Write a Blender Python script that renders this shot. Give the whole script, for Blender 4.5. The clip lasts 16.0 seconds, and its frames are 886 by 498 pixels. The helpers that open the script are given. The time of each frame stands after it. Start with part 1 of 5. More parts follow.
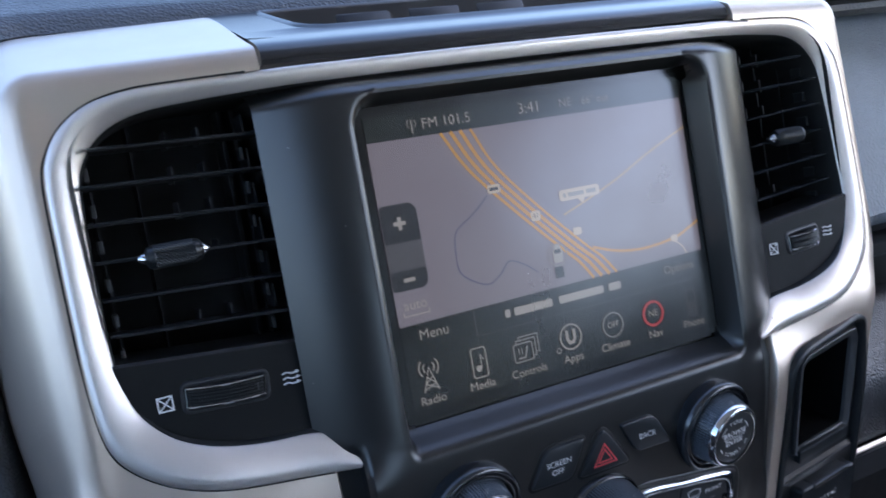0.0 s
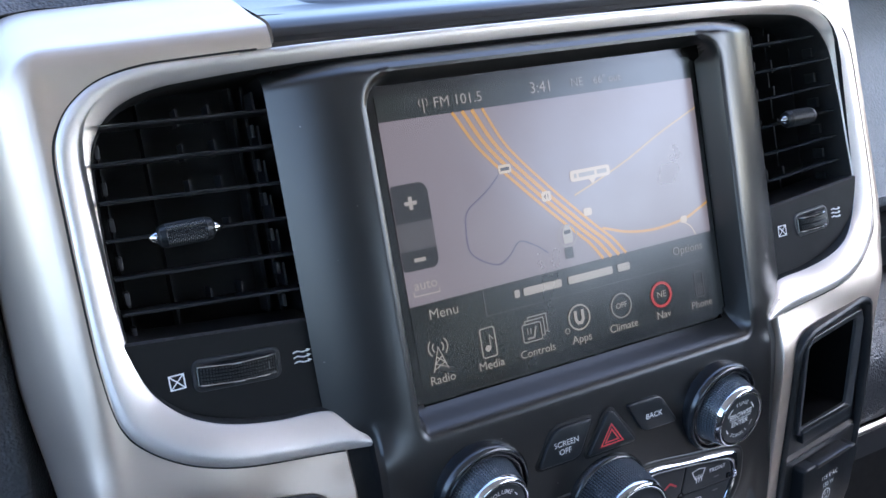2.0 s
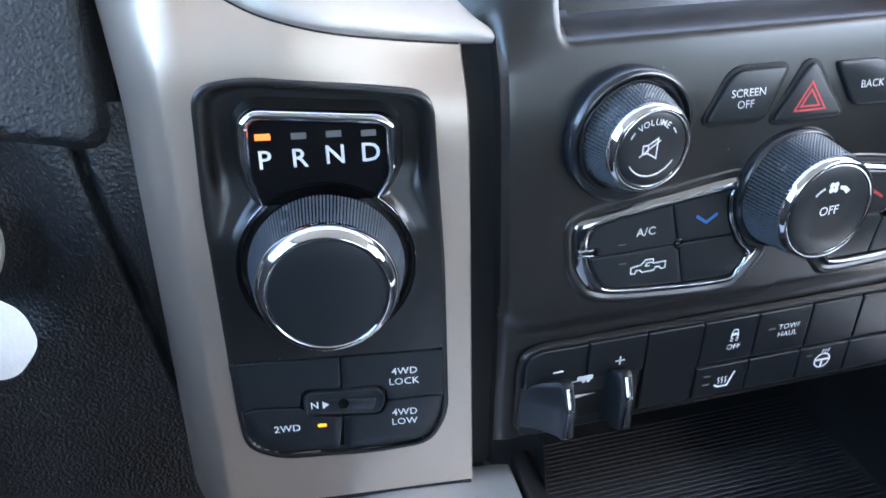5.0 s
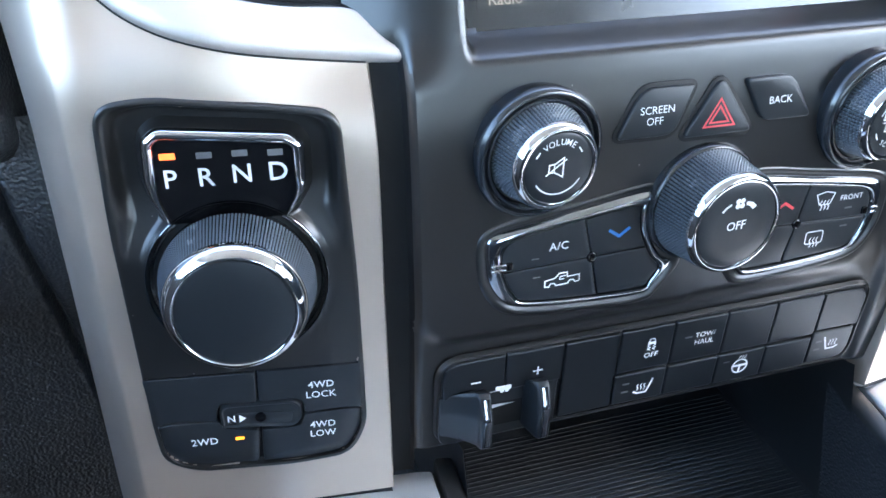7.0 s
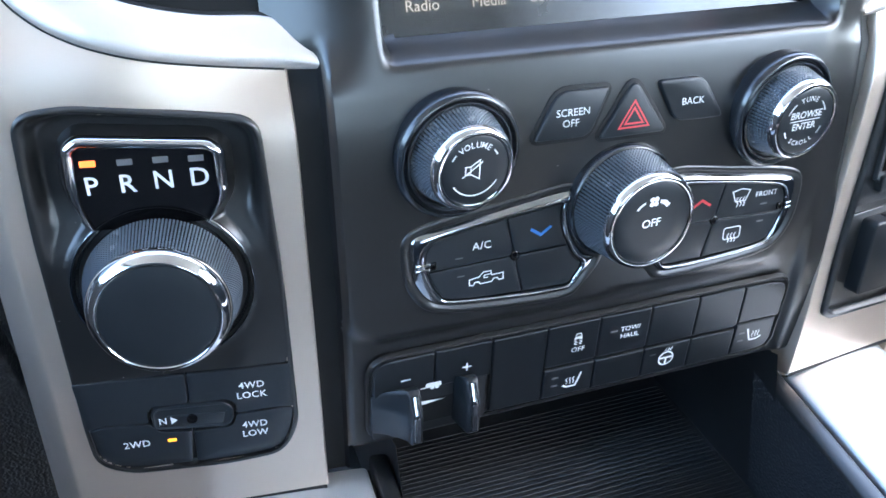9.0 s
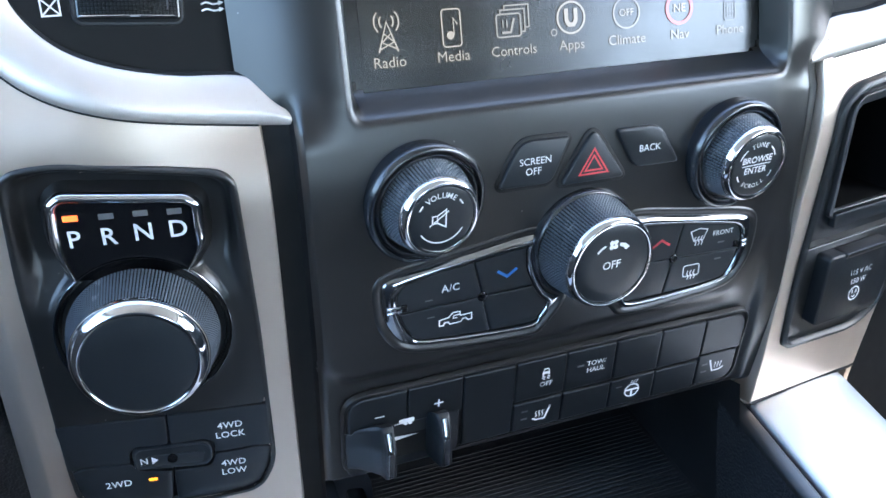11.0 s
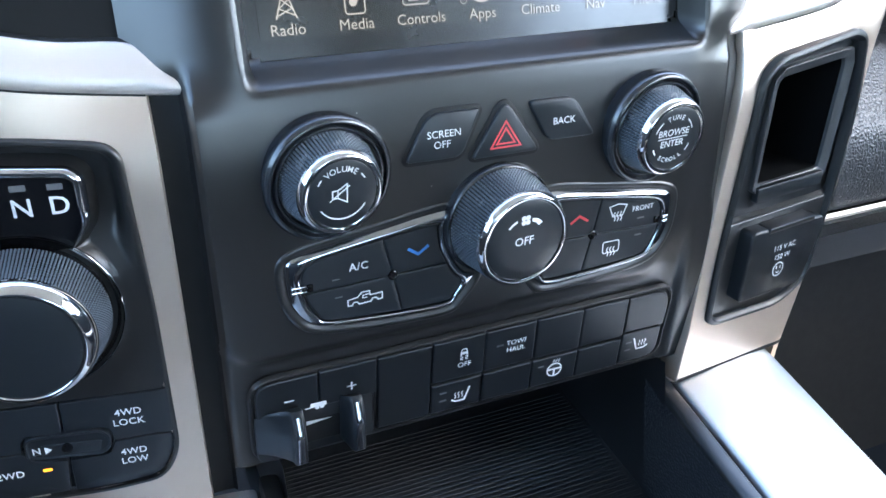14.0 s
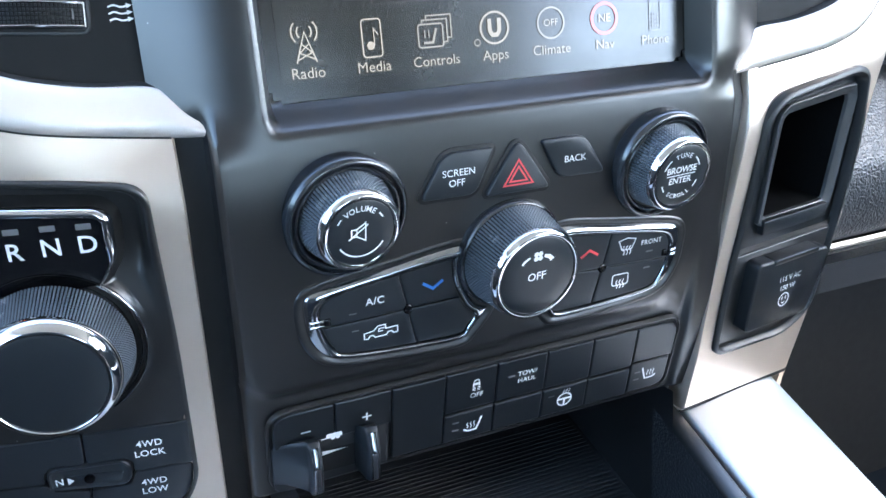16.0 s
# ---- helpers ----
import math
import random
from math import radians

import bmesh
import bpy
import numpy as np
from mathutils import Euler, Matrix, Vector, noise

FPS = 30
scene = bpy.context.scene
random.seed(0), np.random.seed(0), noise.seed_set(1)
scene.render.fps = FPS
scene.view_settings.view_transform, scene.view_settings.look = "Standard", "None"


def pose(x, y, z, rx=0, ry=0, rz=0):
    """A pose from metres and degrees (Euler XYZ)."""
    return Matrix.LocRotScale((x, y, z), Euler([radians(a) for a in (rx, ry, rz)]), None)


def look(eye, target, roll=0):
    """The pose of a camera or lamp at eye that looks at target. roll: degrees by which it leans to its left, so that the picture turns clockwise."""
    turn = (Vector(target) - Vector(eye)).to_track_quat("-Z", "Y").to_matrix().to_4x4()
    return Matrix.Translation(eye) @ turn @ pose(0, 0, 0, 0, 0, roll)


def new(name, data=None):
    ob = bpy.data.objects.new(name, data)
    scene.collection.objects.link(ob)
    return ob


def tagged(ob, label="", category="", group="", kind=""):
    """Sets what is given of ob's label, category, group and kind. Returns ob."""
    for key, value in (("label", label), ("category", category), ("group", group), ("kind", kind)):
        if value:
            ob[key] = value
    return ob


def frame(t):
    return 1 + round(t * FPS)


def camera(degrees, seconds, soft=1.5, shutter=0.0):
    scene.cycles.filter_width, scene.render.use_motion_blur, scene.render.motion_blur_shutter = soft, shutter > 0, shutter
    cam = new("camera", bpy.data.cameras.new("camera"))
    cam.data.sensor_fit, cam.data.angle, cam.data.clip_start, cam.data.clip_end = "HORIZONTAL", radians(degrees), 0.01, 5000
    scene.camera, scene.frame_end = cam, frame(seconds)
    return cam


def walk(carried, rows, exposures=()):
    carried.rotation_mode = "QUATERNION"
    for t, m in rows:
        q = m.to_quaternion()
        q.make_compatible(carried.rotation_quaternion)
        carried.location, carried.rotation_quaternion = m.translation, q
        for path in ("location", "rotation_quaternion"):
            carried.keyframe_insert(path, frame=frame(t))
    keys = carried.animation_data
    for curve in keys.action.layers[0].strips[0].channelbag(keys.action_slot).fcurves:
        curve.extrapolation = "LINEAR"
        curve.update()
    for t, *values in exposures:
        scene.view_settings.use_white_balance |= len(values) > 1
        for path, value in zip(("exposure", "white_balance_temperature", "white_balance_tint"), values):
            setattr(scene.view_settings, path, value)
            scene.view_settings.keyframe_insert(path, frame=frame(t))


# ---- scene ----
cam = camera(55.73, 16.0, shutter=0.4)
STACK = pose(0, 0, 0.66, -20, 0, 0)  # the centre stack leans back
PATH = [
    (0, (-0.20665, -0.32843, 0.09346), (-0.04133, 0.03422, 0.05949), -9.90),
    (0.5, (-0.19492, -0.33213, 0.08785), (-0.02535, 0.02733, 0.04269), -10.56),
    (1, (-0.19722, -0.32611, 0.08841), (-0.02939, 0.03330, 0.03684), -10.37),
    (1.5, (-0.20708, -0.32602, 0.09790), (-0.04189, 0.03478, 0.04757), -9.75),
    (2, (-0.21049, -0.32577, 0.09753), (-0.04704, 0.03627, 0.05048), -9.36),
    (2.5, (-0.21375, -0.32734, 0.10337), (-0.05087, 0.03544, 0.06025), -8.64),
    (3, (-0.21206, -0.33044, 0.12188), (-0.05531, 0.03528, 0.08094), -8.15),
    (3.5, (-0.19826, -0.32239, 0.09306), (-0.05063, 0.04589, 0.04231), -6.93),
    (3.6, (-0.19778, -0.31757, 0.07918), (-0.05376, 0.05194, 0.02707), -6.15),
    (3.8, (-0.19837, -0.31180, 0.04106), (-0.06519, 0.06083, -0.01736), -4.48),
    (4, (-0.20217, -0.29114, 0.01374), (-0.09024, 0.08801, -0.04728), -3.40),
    (4.5, (-0.20597, -0.26703, -0.01048), (-0.11270, 0.11411, -0.08817), -4.03),
    (5, (-0.19698, -0.26521, -0.01762), (-0.10492, 0.11289, -0.11017), -4.85),
    (5.2, (-0.19186, -0.26559, -0.01628), (-0.10369, 0.11230, -0.11337), -4.95),
    (7.5, (-0.17381, -0.27082, -0.00665), (-0.06596, 0.10038, -0.10951), -4.63),
    (8, (-0.16976, -0.27423, -0.00689), (-0.05942, 0.09603, -0.11050), -4.88),
    (8.5, (-0.16740, -0.27624, -0.00625), (-0.05344, 0.09259, -0.11101), -4.82),
    (9, (-0.16310, -0.28098, -0.00565), (-0.04548, 0.08672, -0.11034), -4.86),
    (9.2, (-0.16164, -0.28359, -0.00522), (-0.04265, 0.08399, -0.10879), -4.91),
    (11.3, (-0.15971, -0.29589, 0.00660), (-0.03134, 0.07018, -0.09091), -5.29),
    (11.5, (-0.15669, -0.29712, 0.00372), (-0.02612, 0.06798, -0.09454), -5.37),
    (12, (-0.14830, -0.29750, 0.00013), (-0.01372, 0.06536, -0.10098), -5.53),
    (12.5, (-0.14538, -0.29903, -0.00058), (-0.00801, 0.06202, -0.10437), -5.52),
    (13, (-0.13468, -0.29068, -0.00613), (0.00467, 0.06882, -0.11266), -5.54),
    (13.5, (-0.13535, -0.29017, -0.00274), (0.00512, 0.06847, -0.11066), -5.37),
    (14, (-0.13848, -0.29104, -0.00024), (0.00262, 0.06782, -0.10659), -4.99),
    (14.5, (-0.14305, -0.29140, 0.00454), (-0.00162, 0.06795, -0.09969), -4.75),
    (15, (-0.14473, -0.29131, 0.00767), (-0.00394, 0.06878, -0.09488), -4.92),
    (15.5, (-0.14520, -0.29179, 0.00971), (-0.00501, 0.06886, -0.09167), -4.99),
    (16, (-0.14437, -0.29469, 0.00933), (-0.00272, 0.06601, -0.08980), -4.95),
]
walk(cam, [(t, STACK @ look(eye, target, roll)) for t, eye, target, roll in PATH], [(0, 2.3, 6050, 14), (0.5, 2.82, 6250, 14), (1.5, 2.87, 6300, 14), (2.5, 2.87, 6300, 14), (3.0, 2.6, 6250, 14), (3.6, 2.57, 6250, 14), (4.0, 2.85, 6400, 13), (4.5, 3.42, 6500, 12), (5.2, 3.97, 6620, 8), (7.5, 4.2, 6450, 7), (9.2, 4.2, 6450, 7), (11.5, 3.8, 6400, 6), (13.5, 3.88, 6430, 6), (15, 4.02, 6430, 6), (16, 4.04, 6430, 6)])

# ---- world and sun ----
world = bpy.data.worlds.new("sky")
scene.world = world
world.use_nodes = True
wn = world.node_tree
sky = wn.nodes.new("ShaderNodeTexSky")
sky.sky_type, sky.sun_disc = "NISHITA", False
sky.sun_elevation, sky.sun_rotation = radians(45), radians(118)
wn.links.new(sky.outputs[0], wn.nodes["Background"].inputs[0])
wn.nodes["Background"].inputs[1].default_value = 0.15
sun = new("sun", bpy.data.lights.new("sun", "SUN"))
sun.data.energy, sun.data.angle, sun.data.color = 3.0, radians(0.53), (1, 0.96, 0.91)
sun.matrix_world = look((0, 0, 0), (-0.62, 0.33, -0.71))


# ---- materials ----
def material(name, base, rough=0.5, metal=0.0, grain=0.0, grain_scale=900.0, mottle=0.12, mottle_scale=30.0, rough_var=0.08, spec=0.5,
             emit=None, strength=0.0, cells=False, coat=0.0, dust=0.0, relief=0.0006):
    m = bpy.data.materials.new(name)
    m.use_nodes = True
    nt = m.node_tree
    b = nt.nodes["Principled BSDF"]
    tc = nt.nodes.new("ShaderNodeTexCoord")
    b.inputs["Metallic"].default_value = metal
    b.inputs["Specular IOR Level"].default_value = spec
    b.inputs["Coat Weight"].default_value = coat
    n1 = nt.nodes.new("ShaderNodeTexNoise")
    n1.inputs["Scale"].default_value, n1.inputs["Detail"].default_value = mottle_scale, 5
    nt.links.new(tc.outputs["Object"], n1.inputs["Vector"])
    ramp = nt.nodes.new("ShaderNodeMapRange")
    ramp.inputs["From Min"].default_value, ramp.inputs["From Max"].default_value = 0.3, 0.7
    ramp.inputs["To Min"].default_value, ramp.inputs["To Max"].default_value = 1 - mottle, 1 + mottle
    nt.links.new(n1.outputs["Fac"], ramp.inputs["Value"])
    mul = nt.nodes.new("ShaderNodeVectorMath")
    mul.operation = "SCALE"
    mul.inputs[0].default_value = base
    nt.links.new(ramp.outputs[0], mul.inputs["Scale"])
    colour = mul.outputs[0]
    if dust:
        # fine specks of dust
        n3 = nt.nodes.new("ShaderNodeTexVoronoi")
        n3.inputs["Scale"].default_value = 110
        nt.links.new(tc.outputs["Object"], n3.inputs["Vector"])
        spot = nt.nodes.new("ShaderNodeMapRange")
        spot.inputs["From Min"].default_value, spot.inputs["From Max"].default_value = 0.02, 0.035
        spot.inputs["To Min"].default_value, spot.inputs["To Max"].default_value = dust, 0.0
        nt.links.new(n3.outputs["Distance"], spot.inputs["Value"])
        mix = nt.nodes.new("ShaderNodeMix")
        mix.data_type = "RGBA"
        nt.links.new(spot.outputs[0], mix.inputs["Factor"])
        nt.links.new(colour, mix.inputs["A"])
        mix.inputs["B"].default_value = (0.45, 0.43, 0.4, 1)
        colour = mix.outputs["Result"]
    nt.links.new(colour, b.inputs["Base Color"])
    rr_ = nt.nodes.new("ShaderNodeMapRange")
    rr_.inputs["To Min"].default_value, rr_.inputs["To Max"].default_value = max(0.02, rough - rough_var), min(1, rough + rough_var)
    n2 = nt.nodes.new("ShaderNodeTexNoise")
    n2.inputs["Scale"].default_value, n2.inputs["Detail"].default_value = mottle_scale * 4.3, 6
    nt.links.new(tc.outputs["Object"], n2.inputs["Vector"])
    nt.links.new(n2.outputs["Fac"], rr_.inputs["Value"])
    nt.links.new(rr_.outputs[0], b.inputs["Roughness"])
    if grain:
        if cells:
            g = nt.nodes.new("ShaderNodeTexVoronoi")
            g.feature = "SMOOTH_F1"
            out = g.outputs["Distance"]
        else:
            g = nt.nodes.new("ShaderNodeTexNoise")
            g.inputs["Detail"].default_value = 3
            out = g.outputs["Fac"]
        g.inputs["Scale"].default_value = grain_scale
        nt.links.new(tc.outputs["Object"], g.inputs["Vector"])
        bump = nt.nodes.new("ShaderNodeBump")
        bump.inputs["Strength"].default_value, bump.inputs["Distance"].default_value = grain, relief
        nt.links.new(out, bump.inputs["Height"])
        nt.links.new(bump.outputs[0], b.inputs["Normal"])
    if emit:
        b.inputs["Emission Color"].default_value = (*emit, 1)
        b.inputs["Emission Strength"].default_value = strength
    return m


BLACK = material("matte black plastic", (0.0122, 0.0122, 0.0124), 0.30, grain=0.05, grain_scale=2600, mottle=0.08, rough_var=0.015, dust=0.5, spec=0.75)
STRIP = material("dull black side strip", (0.007, 0.0075, 0.0082), 0.6, spec=0.2)
MOUTH = material("soft black rubber rim", (0.030, 0.033, 0.037), 0.42, spec=0.7, grain=0.25, grain_scale=1100)
GAP = material("near black of shut lines and footwell shade", (0.004, 0.004, 0.004), 0.7)
DARK = material("black vent plastic", (0.018, 0.0195, 0.022), 0.4, grain=0.1, grain_scale=2200)
GLOSSBLACK = material("gloss black plastic", (0.006, 0.006, 0.007), 0.14, rough_var=0.04, spec=0.3)
BUTTON = material("soft black button", (0.0115, 0.0145, 0.0175), 0.38, grain=0.08, grain_scale=3000)
SWITCH = material("dull black switch", (0.0077, 0.0097, 0.0118), 0.36, grain=0.08, grain_scale=3000)
# chrome whose dark reflections are put into a darker base colour
FRAME = material("chrome toned down for dark reflections", (0.40, 0.42, 0.45), 0.13, metal=1.0, mottle=0.03, rough_var=0.04)
GRIP = material("knurled black rubber", (0.085, 0.099, 0.117), 0.25)
COLLAR = material("satin black collar", (0.016, 0.019, 0.023), 0.22, spec=0.9)
SILVER = material("warm satin silver paint", (0.64, 0.535, 0.447), 0.40, metal=0.8, grain=0.05, grain_scale=3500, mottle=0.03, rough_var=0.04)
SATIN = material("cool satin silver moulding", (0.80, 0.74, 0.70), 0.45, metal=0.85, grain=0.04, grain_scale=3500, mottle=0.03, rough_var=0.04)
DUCT = material("black duct inside", (0.012, 0.0128, 0.0138), 0.7, spec=0.4)
# near black: the shade inside the storage slot is put into the colour
PIT = material("near-black slot shade", (0.003, 0.003, 0.0033), 0.9, spec=0.1)
RAIL = material("bright silver rail", (0.60, 0.62, 0.635), 0.45, metal=0.85, grain=0.04, grain_scale=3500, mottle=0.03, rough_var=0.04)
CHROME = material("bright chrome", (0.64, 0.66, 0.69), 0.09, metal=1.0, mottle=0.03, rough_var=0.05)
LEATHER = material("grained dark dashboard skin", (0.036, 0.0378, 0.041), 0.42, spec=0.62, grain=1.0, grain_scale=800, cells=True, relief=0.0006)
FASCIA = material("grained grey dashboard fascia", (0.19, 0.208, 0.232), 0.42, spec=0.8, grain=0.8, grain_scale=700, cells=True, relief=0.0009)
LOWSKIN = material("grained black lower skin", (0.019, 0.021, 0.0245), 0.38, spec=0.8, grain=1.0, grain_scale=800, cells=True, relief=0.00055)
MAT = material("ribbed black rubber mat", (0.014, 0.016, 0.0185), 0.5, spec=0.45, grain=0.2, grain_scale=1500, dust=0.25)
PRINT = material("white print", (0.75, 0.75, 0.75), 0.5)
DIMPRINT = material("unlit grey marker", (0.12, 0.12, 0.12), 0.5)
BLUE = material("blue print", (0.05, 0.22, 0.6), 0.5)
RED = material("red print", (0.62, 0.06, 0.07), 0.5)
PAPER = material("white paper tag", (0.8, 0.8, 0.78), 0.6, grain=0.1)
INK = material("dark ink", (0.16, 0.16, 0.18), 0.5)
AMBER = material("lit amber lamp", (0.8, 0.3, 0.03), 0.4, emit=(1.0, 0.24, 0.012), strength=0.22)
ORANGE = material("lit orange lamp", (0.8, 0.25, 0.05), 0.4, emit=(1.0, 0.085, 0.02), strength=0.24)
HEADLINER = material("pale grey headliner cloth", (0.46, 0.455, 0.44), 0.9, grain=0.3, grain_scale=600)
TRIM = material("grey cabin lining", (0.17, 0.168, 0.163), 0.8, grain=0.3, grain_scale=500)
SEATS = material("dark upholstery", (0.03, 0.03, 0.031), 0.85, grain=0.3, grain_scale=500)
CONCRETE = material("pale concrete ground", (0.42, 0.40, 0.37), 0.9, grain=0.3, grain_scale=60, mottle_scale=0.8)
CARPET = material("dark carpet", (0.014, 0.014, 0.014), 0.95, grain=0.6, grain_scale=500)


def lit(name, colour, strength=1.0):
    """A colour of the lit display."""
    return material(name, (0.006, 0.006, 0.0055), 0.23, mottle=0.0, mottle_scale=6, rough_var=0.13, emit=colour, strength=strength, spec=0.78)


S_ = 0.085  # brightness of the display
LCD_DARK = lit("display dark ground", (0.012, 0.014, 0.014), S_)
LCD_EDGE = lit("display border glass", (0.0, 0.0, 0.0), 0.0)
LCD_BAR = lit("display status bar", (0.02, 0.028, 0.026), S_)
LCD_MAP = lit("display map ground", (0.34, 0.30, 0.34), S_)
LCD_WHITE = lit("display white", (0.54, 0.50, 0.46), S_)
LCD_GREY = lit("display grey", (0.40, 0.38, 0.365), S_)
LCD_DIM = lit("display dim key", (0.13, 0.125, 0.135), S_)
LCD_KEY = lit("display dark key", (0.035, 0.035, 0.04), S_)
LCD_ROAD = lit("display orange road", (0.85, 0.42, 0.06), S_)
LCD_ROAD2 = lit("display pale road", (0.75, 0.5, 0.2), S_)
LCD_WATER = lit("display blue line", (0.15, 0.14, 0.26), S_)
LCD_RED = lit("display red ring", (0.75, 0.08, 0.08), S_)
LCD_CREAM = lit("display pale sign", (0.8, 0.66, 0.5), S_)


# ---- building helpers: all in millimetres on the stack (x right, y towards the windscreen, z up the screen) ----
class Geo:
    def __init__(self):
        self.v, self.f = [], []

    def add(self, verts, faces):
        o = len(self.v)
        self.v += [tuple(p) for p in verts]
        self.f += [tuple(i + o for i in q) for q in faces]
        return self

    def join(self, other, m=None):
        return self.add([m @ Vector(p) for p in other.v] if m else other.v, other.f)

    def at(self, m):
        self.v = [tuple(m @ Vector(p)) for p in self.v]
        return self

    def rows(self, rows, closed=False, cap0=False, cap1=False):
        n = len(rows[0])
        verts = [p for r in rows for p in r]
        faces = []
        for j in range(len(rows) - 1):
            for i in range(n if closed else n - 1):
                k = (i + 1) % n
                faces.append((j * n + i, j * n + k, (j + 1) * n + k, (j + 1) * n + i))
        if cap0:
            faces.append(tuple(range(n))[::-1])
        if cap1:
            faces.append(tuple((len(rows) - 1) * n + i for i in range(n)))
        return self.add(verts, faces)

    def lathe(self, profile, n=64):
        """profile: rows of (radius, height)."""
        rows = [[(r * math.cos(2 * math.pi * i / n), r * math.sin(2 * math.pi * i / n), w) for i in range(n)] for r, w in profile]
        return self.rows(rows, True, False, profile[-1][0] > 0.01)

    def knurled(self, r0, w0, r1, w1, count, depth):
        """A cone with diamond knurling."""
        n = count * 4
        m = max(8, round((w1 - w0) / (2 * math.pi * r0 / n) / 4) * 4)
        rows = []
        for j in range(m + 1):
            t = j / m
            row = []
            for i in range(n):
                h = min(abs((i + j) % 4 - 2), abs((i - j) % 4 - 2)) / 2
                r = r0 + (r1 - r0) * t + depth * (h - 0.6 if 0 < j < m else 0)
                row.append((r * math.cos(2 * math.pi * i / n), r * math.sin(2 * math.pi * i / n), w0 + (w1 - w0) * t))
            rows.append(row)
        return self.rows(rows, True)

    def studs(self, r0, w0, r1, w1, count, depth):
        """Rows of small blunt pyramids round a cone."""
        m = round(math.hypot(w1 - w0, r1 - r0) / (2 * math.pi * r0 / count))
        for j in range(m):
            for i in range(count):
                vs = []
                for h, e in ((-0.5, 0.42), (depth, 0.2)):
                    for du, dv in ((-e, -e), (e, -e), (e, e), (-e, e)):
                        t, a = (j + 0.5 + dv) / m, 2 * math.pi * (i + du) / count
                        r = r0 + (r1 - r0) * t + h
                        vs.append((r * math.cos(a), r * math.sin(a), w0 + (w1 - w0) * t))
                self.add(vs, [(0, 1, 5, 4), (1, 2, 6, 5), (2, 3, 7, 6), (3, 0, 4, 7), (4, 5, 6, 7)])
        return self

    def pad(self, outline, layers, cap=True):
        """Loops of the outline, each set in by so much at such a height."""
        if sum(a[0] * b[1] - b[0] * a[1] for a, b in zip(outline, outline[1:] + outline[:1])) < 0:
            outline = outline[::-1]
        return self.rows([[(*p, w) for p in inset(outline, d)] for d, w in layers], True, False, cap)

    def stroke(self, path, width, w=0.12, closed=False):
        a, b = inset(path, width / 2, closed), inset(path, -width / 2, closed)
        return self.rows([[(*p, w) for p in a], [(*p, w) for p in b]], closed)

    def fill(self, outline, w=0.12):
        return self.add([(*p, w) for p in outline], [tuple(range(len(outline)))])

    def box(self, u0, v0, w0, u1, v1, w1, b=0.6, r=0.8):
        return self.pad(rrect(u0, v0, u1, v1, r, 3), [(0, w0), (0, w1 - b), (b * 0.3, w1 - b * 0.3), (b, w1)])


def inset(path, d, closed=True):
    out, n = [], len(path)
    for i in range(n):
        p = Vector(path[i])
        a = Vector(path[i - 1]) if closed or i > 0 else None
        c = Vector(path[(i + 1) % n]) if closed or i < n - 1 else None
        e1 = (p - a).normalized() if a is not None else None
        e2 = (c - p).normalized() if c is not None else None
        e1, e2 = e1 or e2, e2 or e1
        n1, n2 = Vector((-e1.y, e1.x)), Vector((-e2.y, e2.x))
        m = n1 + n2
        m = m.normalized() if m.length > 1e-6 else n1
        k = min(2.0, 1 / max(0.3, m.dot(n1)))
        out.append(tuple(p + m * d * k))
    return out


def rpoly(points, r, n=5):
    """A polygon (counter-clockwise) with rounded corners; r: one radius or one for each corner."""
    out, k = [], len(points)
    for i, p in enumerate(points):
        q = r[i] if isinstance(r, (list, tuple)) else r
        p, a, c = Vector(p), Vector(points[i - 1]), Vector(points[(i + 1) % k])
        e1, e2 = (a - p), (c - p)
        d = min(q, e1.length * 0.45, e2.length * 0.45)
        s, t = p + e1.normalized() * d, p + e2.normalized() * d
        if q <= 0:
            out.append(tuple(p))
            continue
        for j in range(n + 1):
            f = j / n
            out.append(tuple((1 - f) ** 2 * s + 2 * f * (1 - f) * p + f * f * t))
    return out


def rrect(u0, v0, u1, v1, r, n=5):
    out = []
    for cx, cy, a0 in ((u1 - r, v0 + r, -90), (u1 - r, v1 - r, 0), (u0 + r, v1 - r, 90), (u0 + r, v0 + r, 180)):
        for j in range(n + 1):
            a = radians(a0 + 90 * j / n)
            out.append((cx + r * math.cos(a), cy + r * math.sin(a)))
    return out


def rays(poly, c, n):
    """The outline met by n rays from a point within it."""
    out, k = [], len(poly)
    for i in range(n):
        dx, dy = math.cos(2 * math.pi * i / n), math.sin(2 * math.pi * i / n)
        far = 0.0
        for j in range(k):
            (ax, ay), (bx, by) = poly[j], poly[(j + 1) % k]
            ex, ey = bx - ax, by - ay
            det = ex * dy - ey * dx
            if abs(det) > 1e-12:
                t = ((ax - c[0]) * -ey + (ay - c[1]) * ex) / det
                u = (dx * (ay - c[1]) - dy * (ax - c[0])) / det
                if t > far and -1e-9 <= u <= 1 + 1e-9:
                    far = t
        out.append((c[0] + dx * far, c[1] + dy * far))
    return out


def radial(poly, layers, lower=None):
    """A cap drawn in towards the middle of its outline: rows of (scale, height)."""
    cx, cy = sum(p[0] for p in poly) / len(poly), sum(p[1] for p in poly) / len(poly)
    rows = []
    for f, w in layers:
        row = [(cx + (u - cx) * f, cy + (v - cy) * f) for u, v in poly]
        rows.append([(u, v, w - (lower(u, v) if lower and w > 0 else 0)) for u, v in row])
    return Geo().rows(rows, True, False, True)


def arc(cx, cy, r, a0, a1, n=16):
    return [(cx + r * math.cos(radians(a0 + (a1 - a0) * i / n)), cy + r * math.sin(radians(a0 + (a1 - a0) * i / n))) for i in range(n + 1)]


